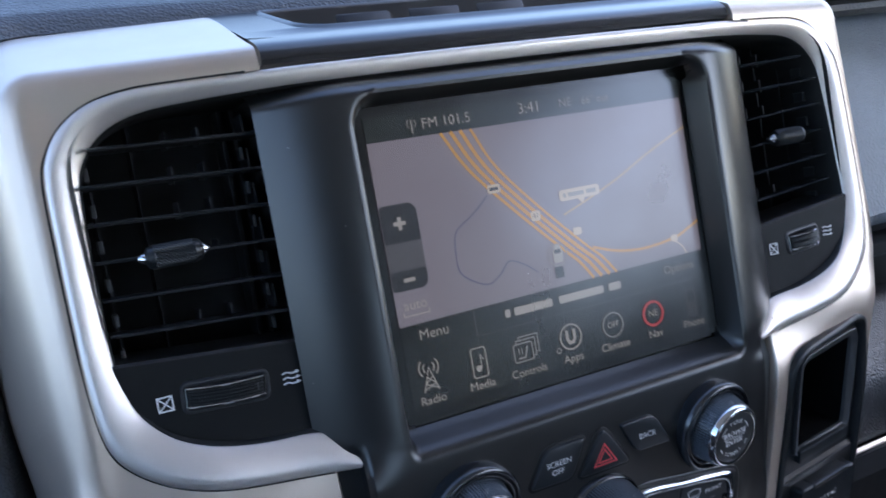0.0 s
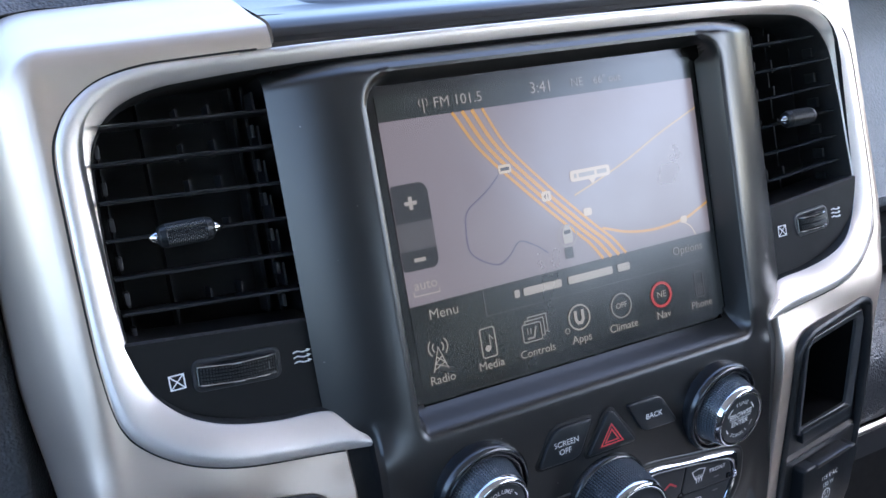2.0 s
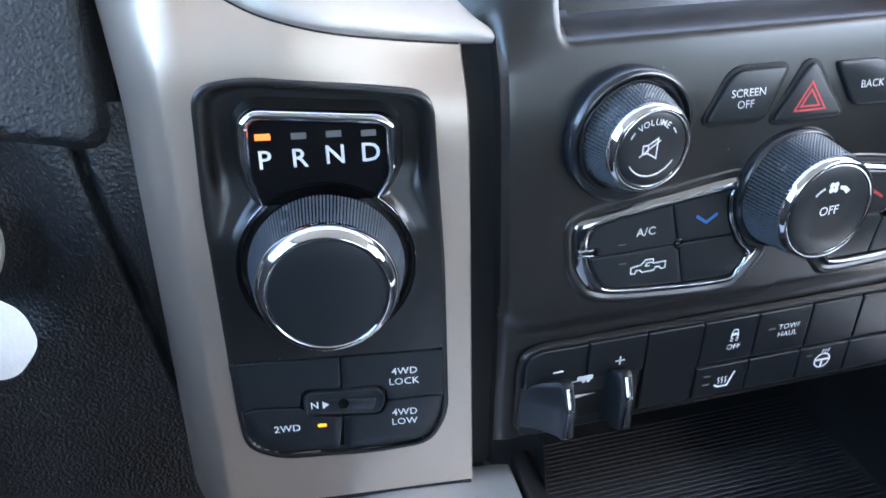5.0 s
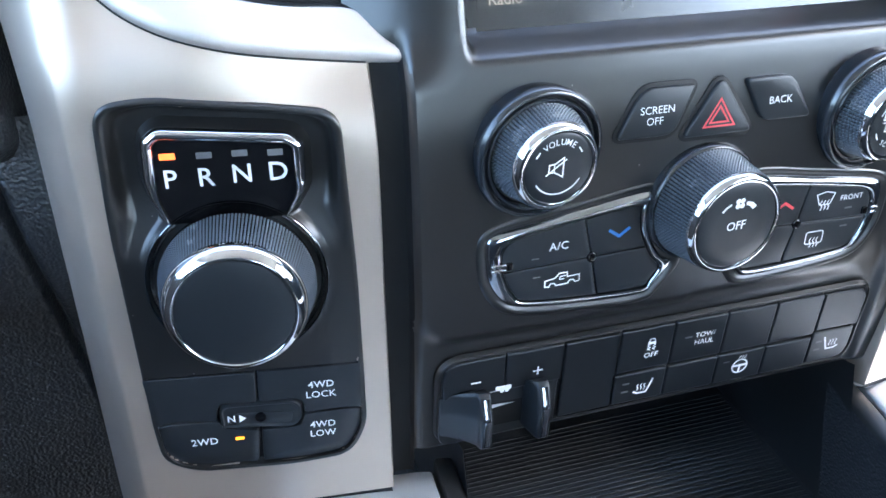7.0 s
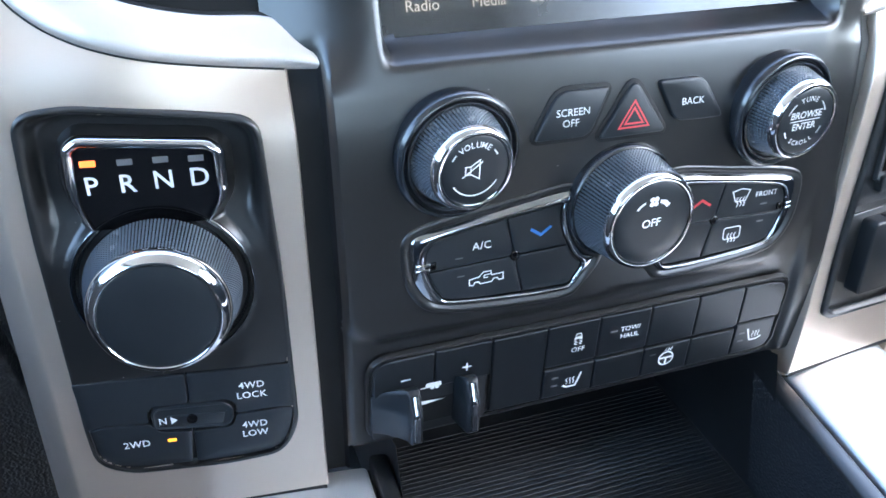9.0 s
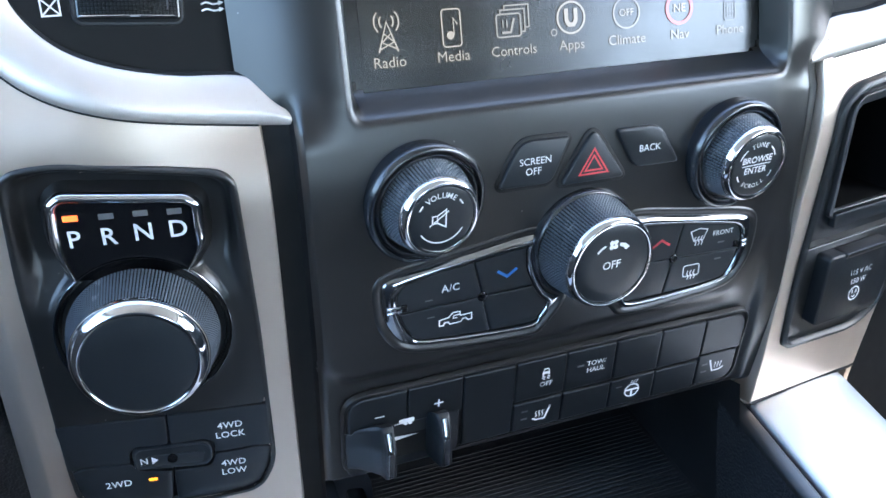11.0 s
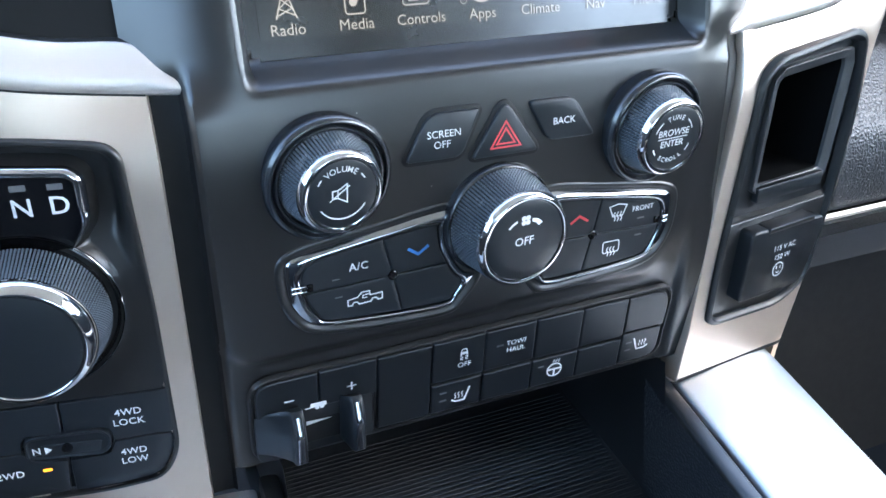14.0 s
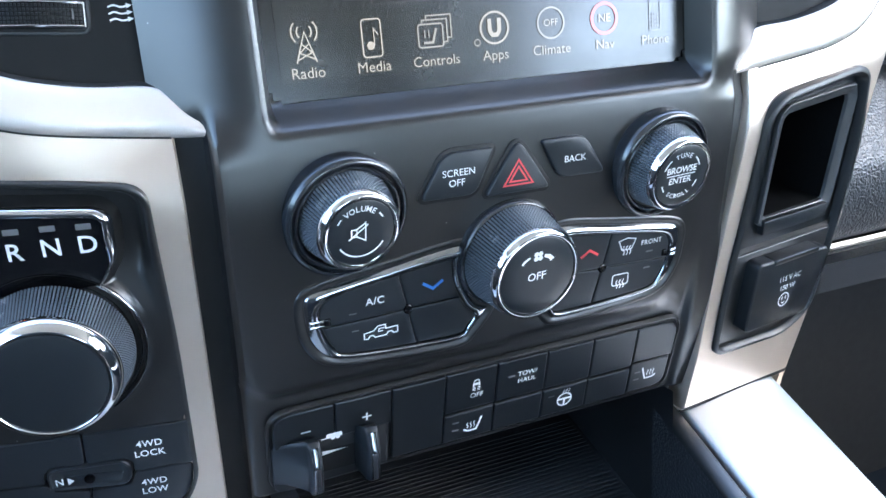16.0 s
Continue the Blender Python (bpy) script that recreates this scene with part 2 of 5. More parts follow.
def smooth_path(points, n=6):
    """A Catmull-Rom curve through points."""
    pts = [Vector(p) for p in points]
    pts = [2 * pts[0] - pts[1], *pts, 2 * pts[-1] - pts[-2]]
    out = []
    for i in range(1, len(pts) - 2):
        a, b, c, d = pts[i - 1:i + 3]
        for j in range(n):
            t = j / n
            out.append(0.5 * (2 * b + (c - a) * t + (2 * a - 5 * b + 4 * c - d) * t * t + (3 * b - a - 3 * c + d) * t ** 3))
    out.append(pts[-2])
    return [tuple(p) for p in out]


def round_loop(points, n=5):
    """A closed Catmull-Rom curve through points."""
    k = len(points)
    pts = smooth_path([points[i % k] for i in range(-2, k + 3)], n)
    return pts[2 * n:(k + 2) * n]


def lettering(text, size, align="CENTER", w=0.12, spacing=1.0, bold=0.0):
    cu = bpy.data.curves.new("lettering", "FONT")
    cu.body, cu.size, cu.align_x, cu.align_y, cu.space_character, cu.offset = text, size, align, "CENTER", spacing, bold
    cu.resolution_u = 3
    ob = bpy.data.objects.new("lettering", cu)
    me = ob.to_mesh()
    g = Geo().add([(v.co.x, v.co.y, w) for v in me.vertices], [tuple(p.vertices) for p in me.polygons])
    ob.to_mesh_clear()
    bpy.data.objects.remove(ob)
    bpy.data.curves.remove(cu)
    return g


def arc_lettering(text, size, radius, middle, step, w=0.12, bold=0.0, upright=True):
    g = Geo()
    for i, c in enumerate(text):
        a = middle - (i - (len(text) - 1) / 2) * step * (1 if upright else -1)
        turn = a - 90 if upright else a + 90
        m = Matrix.Translation((radius * math.cos(radians(a)), radius * math.sin(radians(a)), 0)) @ Matrix.Rotation(radians(turn), 4, "Z")
        g.join(lettering(c, size, w=w, bold=bold), m)
    return g


ORIGIN = {}


def thing(name, o, label, category, group="", kind=""):
    ob = new(name)
    ob.empty_display_size = 0.01
    ob.matrix_world = STACK @ Matrix.Translation(Vector(o) * 0.001)
    ORIGIN[ob.name] = Vector(o)
    return tagged(ob, label, category, group, kind)


def mesh_of(name, geo, mat, o, sharp=38):
    me = bpy.data.meshes.new(name)
    me.from_pydata([(Vector(p) - o) * 0.001 for p in geo.v], [], geo.f)
    bm = bmesh.new()
    bm.from_mesh(me)
    bmesh.ops.remove_doubles(bm, verts=bm.verts, dist=0.000002)
    bmesh.ops.recalc_face_normals(bm, faces=bm.faces)
    bm.to_mesh(me)
    bm.free()
    me.polygons.foreach_set("use_smooth", [True] * len(me.polygons))
    me.set_sharp_from_angle(angle=radians(sharp))
    me.materials.append(mat)
    return me


def part(name, geo, mat, parent, label="", sharp=38):
    """One mesh under a thing or a part."""
    o = ORIGIN[parent.name]
    ob = new(name, mesh_of(name, geo, mat, o, sharp))
    ob.parent = parent
    ORIGIN[ob.name] = o
    return tagged(ob, label)


def lerp_table(x, table):
    if x <= table[0][0]:
        return table[0][1]
    for (a, p), (b, q) in zip(table, table[1:]):
        if x <= b:
            return p + (q - p) * (x - a) / (b - a)
    return table[-1][1]


def sstep(a, b, x):
    t = max(0.0, min(1.0, (x - a) / (b - a)))
    return t * t * (3 - 2 * t)


def rdist(x, z, x0, z0, x1, z1, r):
    """Distance outside a rounded rectangle (inside: minus)."""
    qx, qz = abs(x - (x0 + x1) / 2) - (x1 - x0) / 2 + r, abs(z - (z0 + z1) / 2) - (z1 - z0) / 2 + r
    return math.hypot(max(qx, 0), max(qz, 0)) + min(max(qx, qz), 0) - r


PROFILE = tuple((z, y + 1.5) for z, y in ((-215, 38), (-200, 32), (-179, 25.5), (-158, 18.6), (-138, 11.6), (-118, 5.2), (-99, -0.2), (-85, -3.4), (-60, -9.2), (-43, -12.4), (-30, -13.8), (-20, -14.3), (0, -14.5)))


def spline(table, n=8):
    return [tuple(p) for p in smooth_path(table, n)]


PROFILE_S = spline(PROFILE)


def face(x, z):
    """Depth of the control face."""
    return lerp_table(z, PROFILE_S)


def side(x, z):
    """Depth of the silver side panels."""
    low = -1.2 + 0.15 * (abs(x) - 154) - 0.235 * (z + 48.8)
    up = -3.5 + 0.15 * (abs(x) - 121) + 0.055 * (z - 146)
    t = sstep(-30, 6, z)
    sunk = 9 * math.exp(-((z + 14) / 16) ** 2) * (1 - sstep(120, 180, abs(x)))
    return low * (1 - t) + up * t + sunk


def frame_on(fn, x, z, lift=0.0, turn=0.0):
    """A matrix from (right, up, out) to the stack, on a surface."""
    p = Vector((x, fn(x, z), z))
    tx = Vector((2, fn(x + 1, z) - fn(x - 1, z), 0)).normalized()
    tz = Vector((0, fn(x, z + 1) - fn(x, z - 1), 2)).normalized()
    out = tx.cross(tz)
    out = (-out if out.y > 0 else out).normalized()
    up = (tz - tz.dot(out) * out).normalized()
    right = up.cross(out)
    m = Matrix((right, up, out)).transposed().to_4x4()
    return Matrix.Translation(p + out * lift) @ m @ Matrix.Rotation(radians(turn), 4, "Z")


def flat(points, fn, lift, cx, cz):
    """Outline points (x, z) of the stack in the frame on a surface at (cx, cz)."""
    inv = frame_on(fn, cx, cz).inverted()
    return [tuple((inv @ Vector((x, fn(x, z), z)))[:2]) for x, z in points]


def field(xs, zs, fn, keep=None):
    g = Geo()
    n = len(xs)
    verts = [(x, fn(x, z), z) for z in zs for x in xs]
    faces = []
    for j in range(len(zs) - 1):
        for i in range(n - 1):
            if keep is None or keep((xs[i] + xs[i + 1]) / 2, (zs[j] + zs[j + 1]) / 2):
                faces.append((j * n + i, j * n + i + 1, (j + 1) * n + i + 1, (j + 1) * n + i))
    return g.add(verts, faces)


def steps(a, b, n):
    return [a + (b - a) * i / n for i in range(n + 1)]


def mirror(geo):
    return Geo().add([(-x, y, z) for x, y, z in geo.v], [q[::-1] for q in geo.f])


# ---- cabin that closes the place, with unseen slabs that block light ----
def cabin():
    def slab(name, x0, y0, z0, x1, y1, z1, mat, label, category):
        bm = bmesh.new()
        bmesh.ops.create_cube(bm, size=1.0)
        for v in bm.verts:
            v.co = Vector((x0 + (x1 - x0) * (v.co.x + 0.5), y0 + (y1 - y0) * (v.co.y + 0.5), z0 + (z1 - z0) * (v.co.z + 0.5)))
        bmesh.ops.bevel(bm, geom=bm.edges[:], offset=0.012, segments=2, affect="EDGES")
        me = bpy.data.meshes.new(name)
        bm.to_mesh(me)
        bm.free()
        me.materials.append(mat)
        return tagged(new(name, me), label, category, kind="structure")

    slab("ground", -150, -150, -1.0, 150, 150, -0.85, CONCRETE, "pale concrete lot outside the truck", "ground")
    slab("wall_left_rear_sill", -0.91, -2.0, 0.77, -0.85, -1.0, 0.86, SEATS, "dark rear door sill", "wall")
    slab("wall_left_upper", -0.91, -2.0, 0.86, -0.85, -1.0, 1.36, TRIM, "grey lining above the rear door", "wall")
    slab("floor", -0.85, -2.0, -0.06, 0.85, 1.0, 0.0, CARPET, "dark carpeted floor of the truck cab", "floor")
    slab("ceiling", -0.85, -2.0, 1.36, 0.85, 0.05, 1.42, HEADLINER, "grey cloth headliner of the truck cab", "ceiling")
    slab("wall_rear", -0.85, -2.06, 0.0, 0.85, -2.0, 0.86, SEATS, "dark upholstered lining of the cab's rear wall", "wall")
    slab("wall_rear_quarter", 0.4, -2.06, 0.86, 0.85, -2.0, 1.22, TRIM, "grey lining beside the rear window", "wall")
    slab("wall_rear_header", -0.85, -2.06, 1.22, 0.85, -2.0, 1.42, TRIM, "grey lining over the rear window", "wall")
    slab("wall_right_quarter", 0.85, -2.0, 0.90, 0.91, -1.5, 1.30, TRIM, "grey lining behind the side window", "wall")
    # two added slabs, out of view, that stop sun patches on the passenger's side
    slab("blocker_right_corner", 0.85, -0.20, 0.74, 0.91, 0.05, 1.30, TRIM, "unseen grey slab added to keep the sun off the footwell", "wall")
    slab("blocker_right_pillar", 0.85, -0.37, 1.14, 0.91, -0.20, 1.30, TRIM, "unseen grey slab added to keep the sun off the glove box", "wall")
    slab("wall_right_sill", 0.85, -2.0, 0.74, 0.91, -0.66, 0.86, SEATS, "dark door sill below the rear side window", "wall")
    # added slab, out of view: cuts low light from the driver's side
    slab("blocker_driver_side", -0.50, -0.60, 0.0, -0.47, 0.05, 0.65, SEATS, "unseen dark slab added to block low light from the left", "wall")
    # added slab, out of view: dims the lower trim from behind
    slab("blocker_behind_driver", -0.78, -0.86, 0.0, -0.16, -0.82, 1.06, SEATS, "unseen dark slab added to block light from the rear left", "wall")
    slab("wall_front", -0.85, 1.0, 0.0, 0.85, 1.06, 0.84, CARPET, "dark bulkhead behind the dashboard", "wall")
    for s, n in ((-1, "left"), (1, "right")):
        x0, x1 = (0.85, 0.91) if s > 0 else (-0.91, -0.85)
        slab("wall_" + n, x0, -2.0, 0.0, x1, 1.0, 0.74 if s > 0 else 0.77, SEATS, "dark door lining below the side windows", "wall")
        slab("wall_%s_header" % n, x0, -2.0, 1.30, x1, 0.05, 1.42, HEADLINER, "headliner edge over the side windows", "wall")


cabin()


# ---- dashboard ----
def dash_top_z(x, y):
    return 181 + (y - 46) * 0.404 + 10 * sstep(46, 160, y) - 0.00006 * max(0, abs(x) - 250) ** 2


GLOVE = smooth_path([(-121, 46), (-116, 41), (-100, 37), (-84, 35), (-74, 36), (-60, 41), (-45, 48), (-34, 54), (-29, 62)], 5)


def dashboard():
    g = Geo()
    xs = steps(-780, 780, 78)
    ys = [43, 44, 46, 50, 56, 66, 80, 100, 130, 170, 220, 300, 400, 560]
    rows = []
    for y in ys:
        back = [y + 44 * (1 - sstep(212, 238, abs(x))) * (1 - sstep(43, 170, y)) for x in xs]
        rows.append([(x, b + 3 * sstep(300, 700, abs(x)), dash_top_z(x, b) - 8 * (1 - sstep(42, 52, y)) ** 2 - 6.5 * (1 - sstep(212, 250, abs(x))) * (1 - sstep(43, 170, y))) for x, b in zip(xs, back)])
    rows.insert(0, [(x, y + 17, z - 8) for x, y, z in rows[0]])
    g.rows(rows)
    dash = thing("dashboard", (0, 200, 180), "dark grey grained dashboard with soft upper pad", "dashboard", kind="structure")
    part("upper_pad", g, LEATHER, dash)

    # passenger side: fascia, ledge, glove box door with a bright strip, lower panel
    def fascia(x, z):
        return lerp_table(z, ((12, 58), (17, 44), (22, 40), (60, 45), (120, 60), (150, 74), (158, 84))) + 0.02 * (x - 230)

    xs = steps(212, 780, 60)
    part("passenger_fascia", field(xs, [12, 14, 17, 19, 22, 30, 45, 60, 80, 100, 120, 135, 145, 150, 154, 158], fascia), FASCIA, dash)
    part("fascia_cap", field(xs, [153, 156, 160, 166, 172, 182], lambda x, z: lerp_table(z, ((153, 70), (156, 64), (160, 64), (166, 70), (172, 80), (182, 100)))), LEATHER, dash)
    part("ledge", field(xs, [-27, -25, -22, -6, -4, 3, 5, 7], lambda x, z: lerp_table(z, ((-27, 62), (-25, 50), (-22, 48), (-6, 46), (-4, 43), (3, 42), (5, 46), (7, 62))) + 0.02 * (x - 230)), BLACK, dash)

    def glove(x, z):
        return lerp_table(z, GLOVE) + 0.02 * (x - 230)

    part("glove_box_door", field(xs, steps(-121, -29, 36), glove), LOWSKIN, dash, "black grained glove box door")
    part("bright_strip", field(xs, [-125, -124.4, -123, -121.8, -121.2], lambda x, z: 41 + abs(z + 123) * 0.8 + 0.02 * (x - 230)), SATIN, dash, "thin satin silver strip")
    part("lower_passenger_panel", field(xs, [-190, -168, -164, -160, -150, -140, -128, -125.5], lambda x, z: lerp_table(z, ((-190, 160), (-168, 118), (-150, 84), (-140, 64), (-132, 50), (-128, 45), (-125.5, 48))) + 0.02 * (x - 230)), LOWSKIN, dash)
    # near-black sheet that stands in for the shade in the passenger's footwell
    part("footwell_shade", field(steps(178, 780, 30), steps(-420, -150, 30), lambda x, z: 190 + 0.1 * (-150 - z)), GAP, dash)
    part("fascia_gap", field(steps(205, 780, 8), steps(-170, 190, 8), lambda x, z: 88 + 20 * (z > 100)), DARK, dash)

    # driver side: grained panel beside the silver trim, lower panel with the ignition switch
    def upper(x, z):
        d = rdist(x, z - 0.21 * max(-6, -244 - x), -520, -44, -232.6, 260, 14)
        return 38 + 0.05 * (-240 - x) + 18 * sstep(-9, 0, d) ** 2

    part("driver_upper_panel", field(steps(-520, -300, 60) + steps(-298, -232.6, 50), steps(-46, 172, 100), upper, lambda x, z: rdist(x, z - 0.21 * max(-6, -244 - x), -520, -44, -232.6, 260, 14) < 0.5), LEATHER, dash, "black grained panel beside the silver trim")

    def lower(x, z):
        r = math.hypot(x + 301, (z + 70) * 0.95)
        dish = 15 * (1 - sstep(24, 52, r))
        groove = 6 * math.exp(-((x + 248.4 + 0.16 * (z + 40)) / 1.8) ** 2)
        return 50 + dish + groove + 0.26 * (-40 - z) * sstep(-40, -110, z) + 0.2 * (-40 - z) * 0.5

    part("driver_lower_panel", field(steps(-460, -262, 90) + steps(-261, -226, 70), steps(-560, -330, 20)[:-1] + steps(-330, -26, 120), lower), LOWSKIN, dash, "black grained lower panel round the ignition")
    part("closing_panel", field(steps(-300, -196, 6), steps(-330, 178, 24), lambda x, z: 95 + 0.55 * max(0, -110 - z)), DARK, dash)
    return dash


dashboard()


# ---- centre stack panel ----
def inner_edge(s, z):
    """Where the silver trim begins beside the stack."""
    return lerp_table(z, ((-183, 102.6), (-157, 105.8), (-109, 108.6), (-75, 111.4), (-48, 113.8), (-17, 117.5), (0, 122.6))) if s > 0 else 122.6


def crease(z):
    """Where the face turns back towards the passenger's trim."""
    return lerp_table(z, ((-100, 109.5), (-85, 106.4), (-55, 105.4), (-17, 106.9)))


def lopsided(x, z):
    """The controls stand a little to the driver's side, so the lower face is narrower towards the passenger."""
    return x * (1 + 0.115 * (1 - sstep(-34, -6, z))) if x > 0 else -x


def bezel(x, z):
    ax = lopsided(x, z)
    out = face(x, z) if z < -12 else -13.0
    # sides fall away beside the screen
    if z > -40:
        t = sstep(-28, -6, z)
        out += t * 14.5 * (max(0, ax - 92) / 35.5) ** 1.6
    # rolled top edge
    out += 13 * (max(0.0, z - 130.5) / 9) ** 2
    # raised plate of the controls: a step at its sides and foot
    low_part = 1 - sstep(-24, -6, z)
    if x < 0:
        p = rdist(ax, z, -111, -119, 111, 60, 14)
        out += (3.0 * sstep(-2, 2.8, p) + 5 * sstep(110, 113.6, ax)) * low_part
    else:
        # towards the passenger the foot's step fades out and the face runs smoothly back to the trim
        foot = 3.0 * sstep(-4 - 34 * sstep(72, 98, x), 3.5 + 10 * sstep(72, 98, x), -119 - z) * (1 - sstep(92, 99, x))
        out += (foot + (1.4 + 2.2 * sstep(-130, -90, z)) * sstep(84, 108, x) + 0.6 * max(0.0, x - crease(z))) * low_part
    # steep walls at the sides and the top of the screen, a sloping sill below it
    t = max(0.0, min(1.0, (rdist(x, z, -84, -80, 84, 123.5, 7) - 4.6) / 6.6))
    wall = 0.35 * sstep(0, 0.5, t) + 0.65 * math.sqrt(max(0.0, 1 - (1 - t) ** 2.4))
    sill = sstep(-0.5, 12.5, -8 - z)
    return out + 13.5 * (1 - wall) * (1 - sill)


def bezel_keep(x, z):
    return (abs(x) < 123.5 or z > -13) and rdist(x, z, -87.6, -9.2, 87.6, 127.2, 5) > 0


panel = thing("centre_stack_panel", (0, 0, -40), "matte black plastic centre stack panel round the display", "dashboard panel")
part("face_plate", field(steps(-127.5, 127.5, 200), steps(-169, 141, 220), bezel, lambda x, z: bezel_keep(x, z) and (z > -17 or (lopsided(x, z) < 112.4 if x < 0 else x < inner_edge(1, z) + 1.2))), BLACK, panel)
rows = [[(x, bezel(x, z) + (0.02 if x > -111.6 else 0), z) for x in (-111.6, -112.8, -115.8, -119.8, -123.5)] for z in steps(-182, -16, 60)]
part("side_strip", Geo().rows(rows), STRIP, panel, "black strip beside the controls")
rows = []
for z in steps(-98, -16, 40):
    a, b = crease(z), inner_edge(1, z) + 0.9
    rows.append([(a + (b - a) * f, bezel(a + (b - a) * f, z) - 0.14, z) for f in (0, 0.1, 0.35, 0.7, 1)])
part("turned_strip", Geo().rows(rows), BLACK, panel, "black strip turned back towards the trim")
# turned-in lower edge
part("foot_edge", Geo().rows([[(x, bezel(x, -169) + dy, -169 + dz) for x in steps(-112, 104.6, 40)] for dy, dz in ((0, 0), (0.8, -1.2), (3, -2.2), (90, -4))]), BLACK, panel)


def icon(name, geo, mat, parent, label=""):
    return part(name, geo, mat, parent, label)


# ---- display ----
def build_display():
    d = thing("touchscreen_display", (0, 0, 57), "lit touchscreen display showing a grey map and orange roads", "touchscreen")
    m = Matrix(((1, 0, 0, 0), (0, 0, -1, 0), (0, 1, 0, 0), (0, 0, 0, 1)))  # (u, v, w) to the stack

    def P(name, geo, mat, label=""):
        return part(name, geo.at(m), mat, d, label)

    P("backing", Geo().pad(rrect(-91.5, -14, 91.5, 131, 5), [(0, -4), (0, -0.9)]), LCD_EDGE)
    P("menu_ground", Geo().fill([(-83, -3), (84.5, -3), (84.5, 122.5), (-83, 122.5)], -0.6), LCD_DARK)
    P("status_bar", Geo().fill([(-83, 112.3), (84.5, 112.3), (84.5, 122.5), (-83, 122.5)], -0.5), LCD_BAR)
    P("map_ground", Geo().fill([(-83, 33.4), (84.5, 35), (84.5, 112), (-83, 112)], -0.5), LCD_MAP, "grey map ground")

    def road(name, pts, width, mat, w=-0.3):
        P(name, Geo().stroke(smooth_path(pts, 6), width, w), mat)

    lanes = ((-48.7, 18.0, 1.0), (-43.9, 22.6, 1.2), (-39.1, 27.2, 1.2), (-34.0, 31.4, 0.9))
    for top, foot, width in lanes:
        k = top + 41.4
        road("highway", [(top, 112), (-31.2 + 0.9 * k, 94), (-12 + 0.85 * k, 72.5), (9.6 + 0.85 * k, 51), ((foot + 9.6 + 0.85 * k) / 2 + 1, 43), (foot, 34.4)], 1.45 * width, LCD_ROAD)
    road("branch_road", [(20, 48.6), (34, 44.2), (50, 42.4), (68.5, 44), (78, 47.2), (84.5, 50)], 1.2, LCD_ROAD)
    road("minor_road", [(7, 66.4), (22, 71.5), (40, 78.4), (60, 87.6), (84.5, 97.4)], 0.7, LCD_ROAD2)
    road("minor_road", [(66, 43.6), (72, 40), (75, 35)], 0.6, LCD_CREAM)
    road("stream", [(-31, 82), (-36, 77.5), (-41, 74), (-49, 68.7), (-51, 60), (-50.4, 51), (-44, 45.4), (-37, 43), (-31, 46), (-25.5, 51), (-18, 48), (-11.4, 43)], 0.6, LCD_WATER)
    for u, v, a, b in ((-27.4, 84.2, 6.5, 4), (-8.2, 68.6, 5, 4.6), (12.9, 57.7, 4.6, 3.6), (68.5, 43.9, 4, 3.4)):
        P("road_shield", Geo().fill(rrect(u - a / 2, v - b / 2, u + a / 2, v + b / 2, 1), -0.2), LCD_CREAM)
    P("road_number", lettering("41", 3.2, w=-0.1).at(Matrix.Translation((-8.2, 68.5, 0))), LCD_KEY)
    P("shield_bar", Geo().fill([(-29.6, 83.5), (-25.2, 83.5), (-25.2, 84.9), (-29.6, 84.9)], -0.1), LCD_KEY)
    # street sign with bars for its words
    P("street_sign", Geo().fill(rrect(6, 72.6, 28.6, 77.8, 1.5), -0.2).fill([(16, 72.6), (18, 70), (20, 72.6)], -0.2), LCD_CREAM)
    for a, b in ((8, 9.6), (10.8, 19.6), (21, 26.6)):
        P("sign_bar", Geo().fill([(a, 74.2), (b, 74.2), (b, 76.2), (a, 76.2)], -0.1), LCD_GREY)
    for a, b in ((-32.2, -29.4), (-27.4, -6.8), (-3.1, 22.2), (25.2, 32.4)):
        P("street_name_bar", Geo().fill(rrect(a, 26.2, b, 29.9, 0.8, 3), -0.2), LCD_WHITE)
    # position marker
    P("marker_ring", Geo().stroke(arc(0, 48.8, 5, 0, 360, 28)[:-1], 0.6, -0.2, True), LCD_GREY)
    P("marker_car", Geo().fill(rpoly([(-2.4, 45.2), (2.6, 45.2), (2.9, 50.6), (1.4, 53.6), (-1.1, 53.6), (-2.6, 50.6)], 0.8, 3), -0.15), LCD_WHITE)
    P("marker_window", Geo().fill(rrect(-1.7, 49.6, 1.9, 51.4, 0.5, 3), -0.1), LCD_KEY)
    P("marker_bed", Geo().fill(rrect(-2.8, 38.2, 1.9, 43.4, 0.5, 3), -0.15), LCD_KEY)
    # zoom keys
    P("zoom_key", Geo().fill(rpoly([(-82.9, 48.5), (-68, 48.5), (-66, 51), (-66, 82.5), (-68.5, 85.3), (-82.9, 85.3)], 2), -0.3), LCD_KEY)
    P("zoom_divider", Geo().fill([(-82.9, 57), (-66.05, 57), (-66.05, 69), (-82.9, 69)], -0.25), LCD_DIM)
    P("zoom_sign", Geo().fill([(-77.6, 76.2), (-71.8, 76.2), (-71.8, 77.9), (-77.6, 77.9)], -0.15).fill([(-75.6, 74.2), (-73.8, 74.2), (-73.8, 79.9), (-75.6, 79.9)], -0.14), LCD_WHITE)
    P("zoom_sign", Geo().fill([(-77.4, 52), (-72.0, 52), (-72.0, 53.7), (-77.4, 53.7)], -0.15), LCD_WHITE)
    P("scale_label", lettering("auto", 6.2, w=-0.2, bold=0.01).at(Matrix.Translation((-74, 42, 0))), LCD_WHITE)
    P("scale_bar", Geo().stroke([(-80, 39.4), (-80, 37.6), (-68, 37.6), (-68, 39.4)], 0.6, -0.2), LCD_WHITE)
